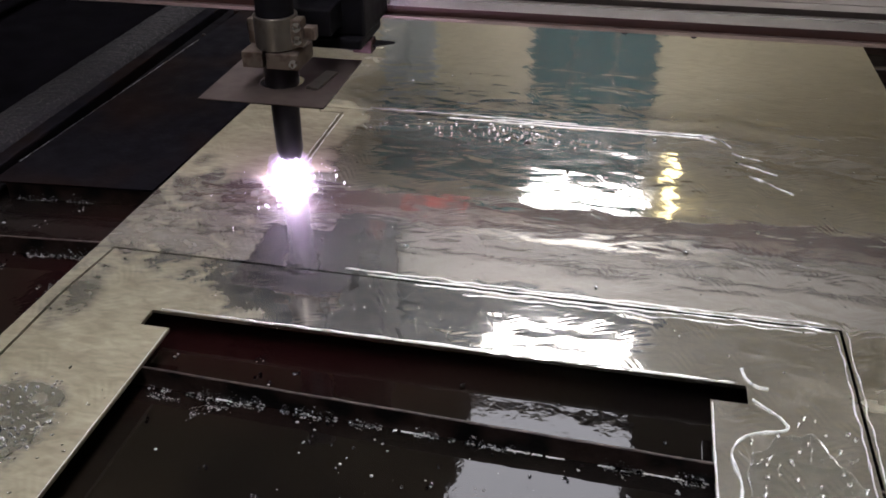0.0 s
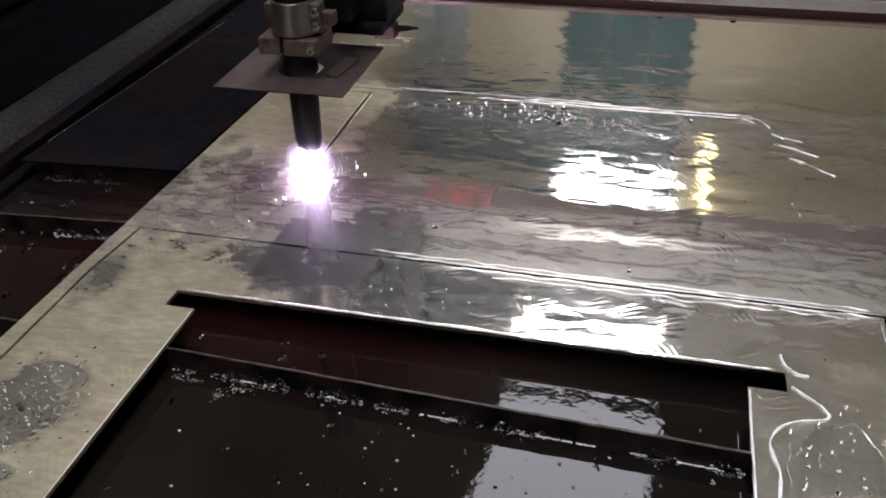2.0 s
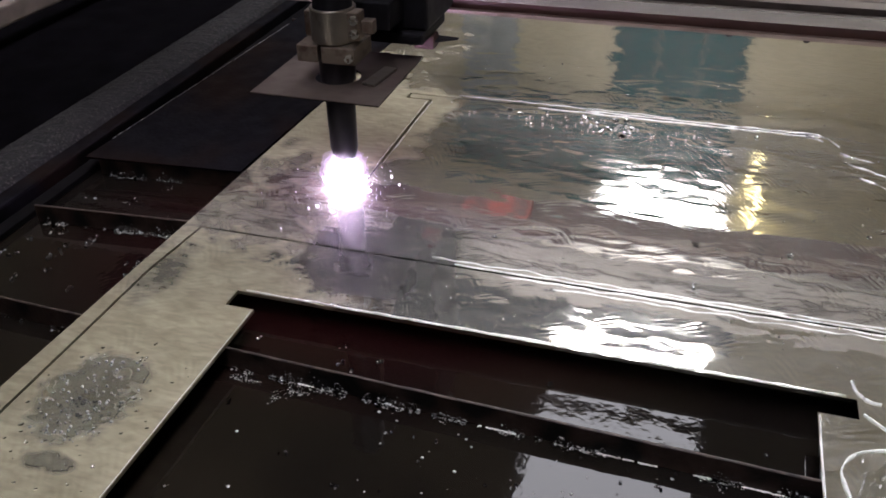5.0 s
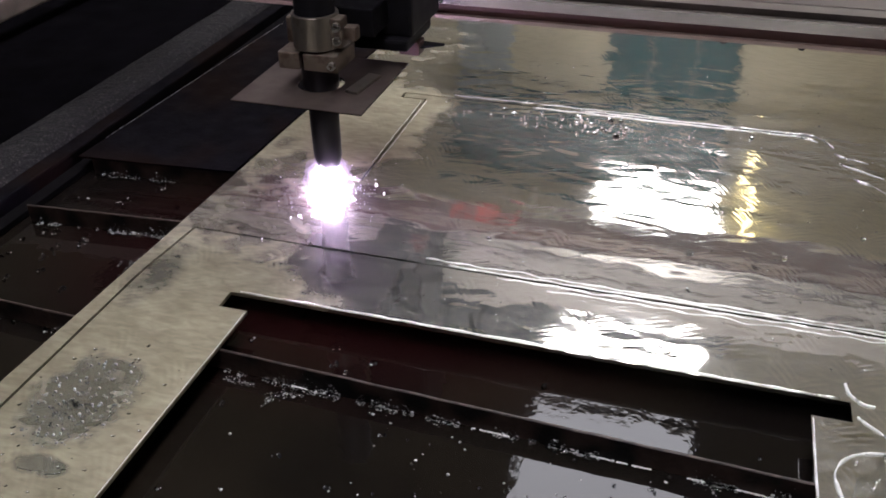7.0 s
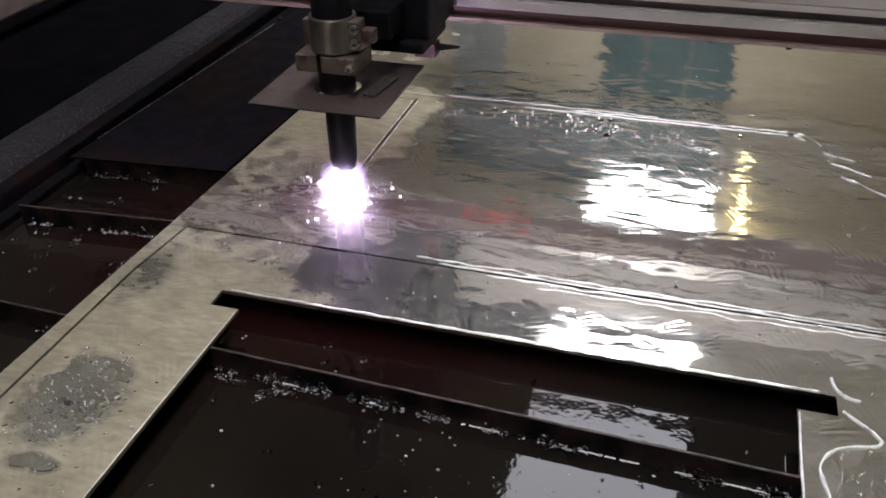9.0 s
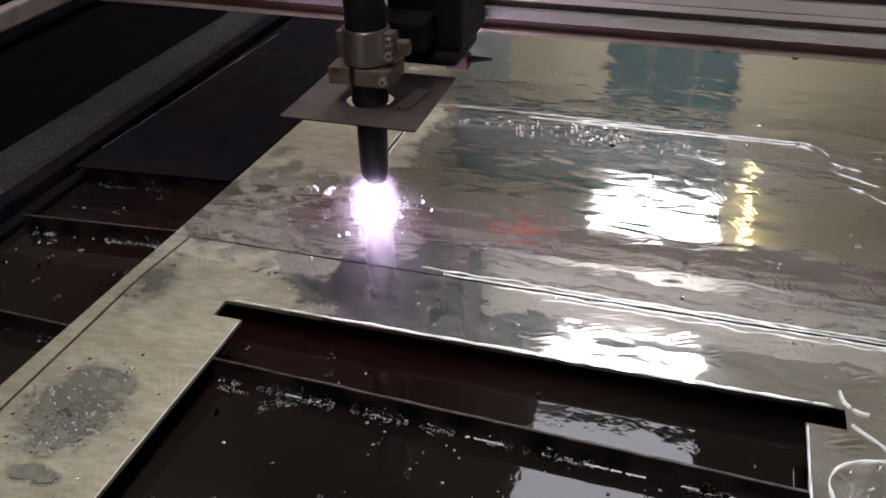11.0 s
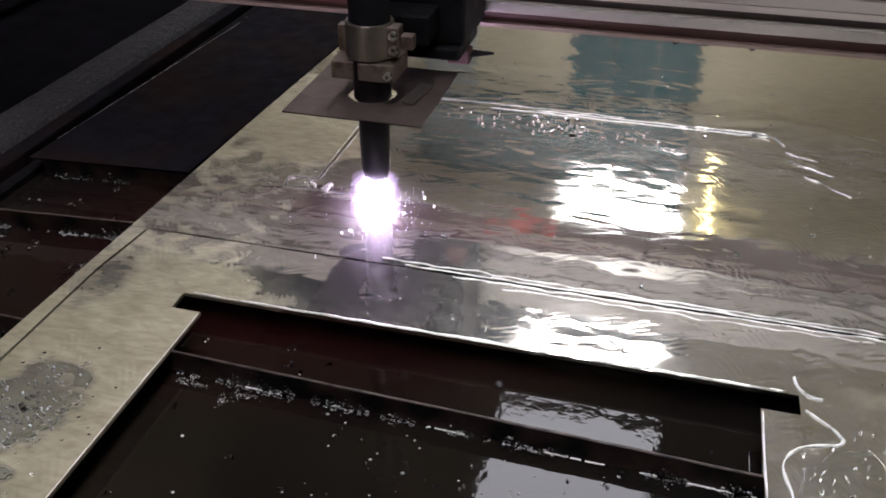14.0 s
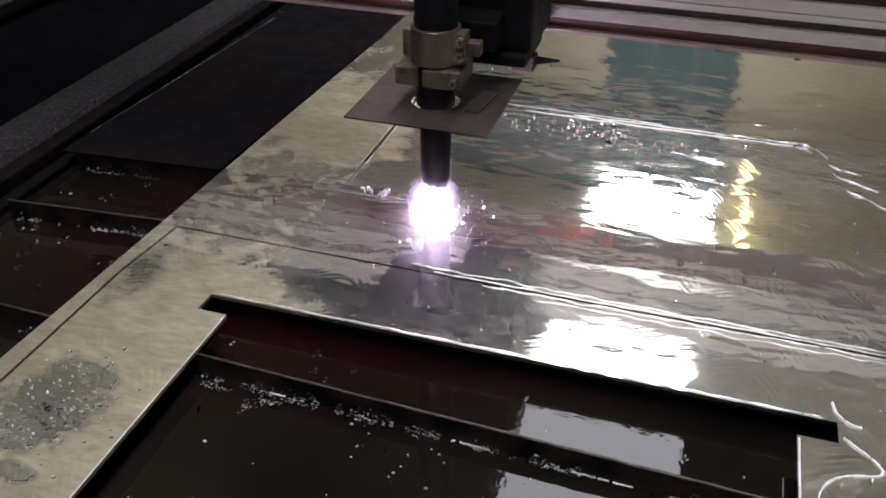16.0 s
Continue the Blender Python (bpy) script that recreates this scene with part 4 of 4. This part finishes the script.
# froth pushed along behind the arc
froth = []
for cx, cy, spread, many in ((0.0, 0.0, 0.0018, 26), (0.001, 0.007, 0.0012, 12), (-0.016, 0.003, 0.003, 10)):
    for _ in range(many):
        froth.append((cx + rnd.gauss(0, spread), cy + rnd.gauss(0, spread), 0.0, rnd.uniform(0.0005, 0.0016)))
splash = beads("froth", froth, M_DROSS, "bright froth of bubbles trailing behind the arc", "bubbles", 0.9)

# a flying ember of slag
ember_bm = bmesh.new()
bmesh.ops.create_icosphere(ember_bm, subdivisions=2, radius=0.0035)
for v in ember_bm.verts:
    v.co *= 1 + 0.3 * noise.noise(v.co * 700)
    v.co.x *= 1.5
ember = tagged(part("slag_ember", ember_bm, M_EMBER, smooth=True), "small glowing orange bead of flying slag", "slag")


def motions():
    ts = [0.0, 0.5, 1.0, 1.5, 2.0, 2.5, 3.0, 3.4, 4.0, 4.7, 5.2, 5.7, 6.2, 6.7, 7.1, 7.5, 8.5, 10.0, 11.5, 13.0, 14.5, 16.0]
    walk(plasma, [(t, Matrix.Translation(cut_at(t))) for t in ts])
    walk(beam, [(t, Matrix.Translation((0, cut_at(t).y + 0.146, 0))) for t in ts])
    walk(ember, [(t, Matrix.Translation(p)) for t, p in ((0.0, (0.103, 0.140, 0.004)), (1.40, (0.103, 0.126, 0.004)), (1.5, (-0.029, 0.076, 0.005)), (1.6, (-0.058, 0.085, -0.005)), (1.7, (-0.088, 0.066, -0.006)), (1.8, (-0.112, 0.052, -0.008)), (1.9, (-0.132, 0.044, -0.012)), (1.97, (-0.145, 0.038, -0.034)), (2.2, (-0.15, 0.035, -0.06)), (16.0, (-0.15, 0.035, -0.06)))])
    trail = []
    for t in ts:
        back = 0.050 * min(1, max(0, (t - 7.5) / 3.0))
        trail.append((t, Matrix.Translation(cut_at(t) + Vector((-back, 0.004 * back / 0.05, 0.0005)))))
    walk(splash, trail)
    for th, t, m in segments:
        low, high = Matrix.Translation((0, 0, -0.0020)) @ m, Matrix.Translation((0, 0, 0.0002)) @ m
        rows = [(0.0, low)] + ([(t - 0.2, low)] if t > 0.3 else []) + [(t, high)] + ([(16.0, high)] if t < 15.9 else [])
        walk(th, rows)


motions()
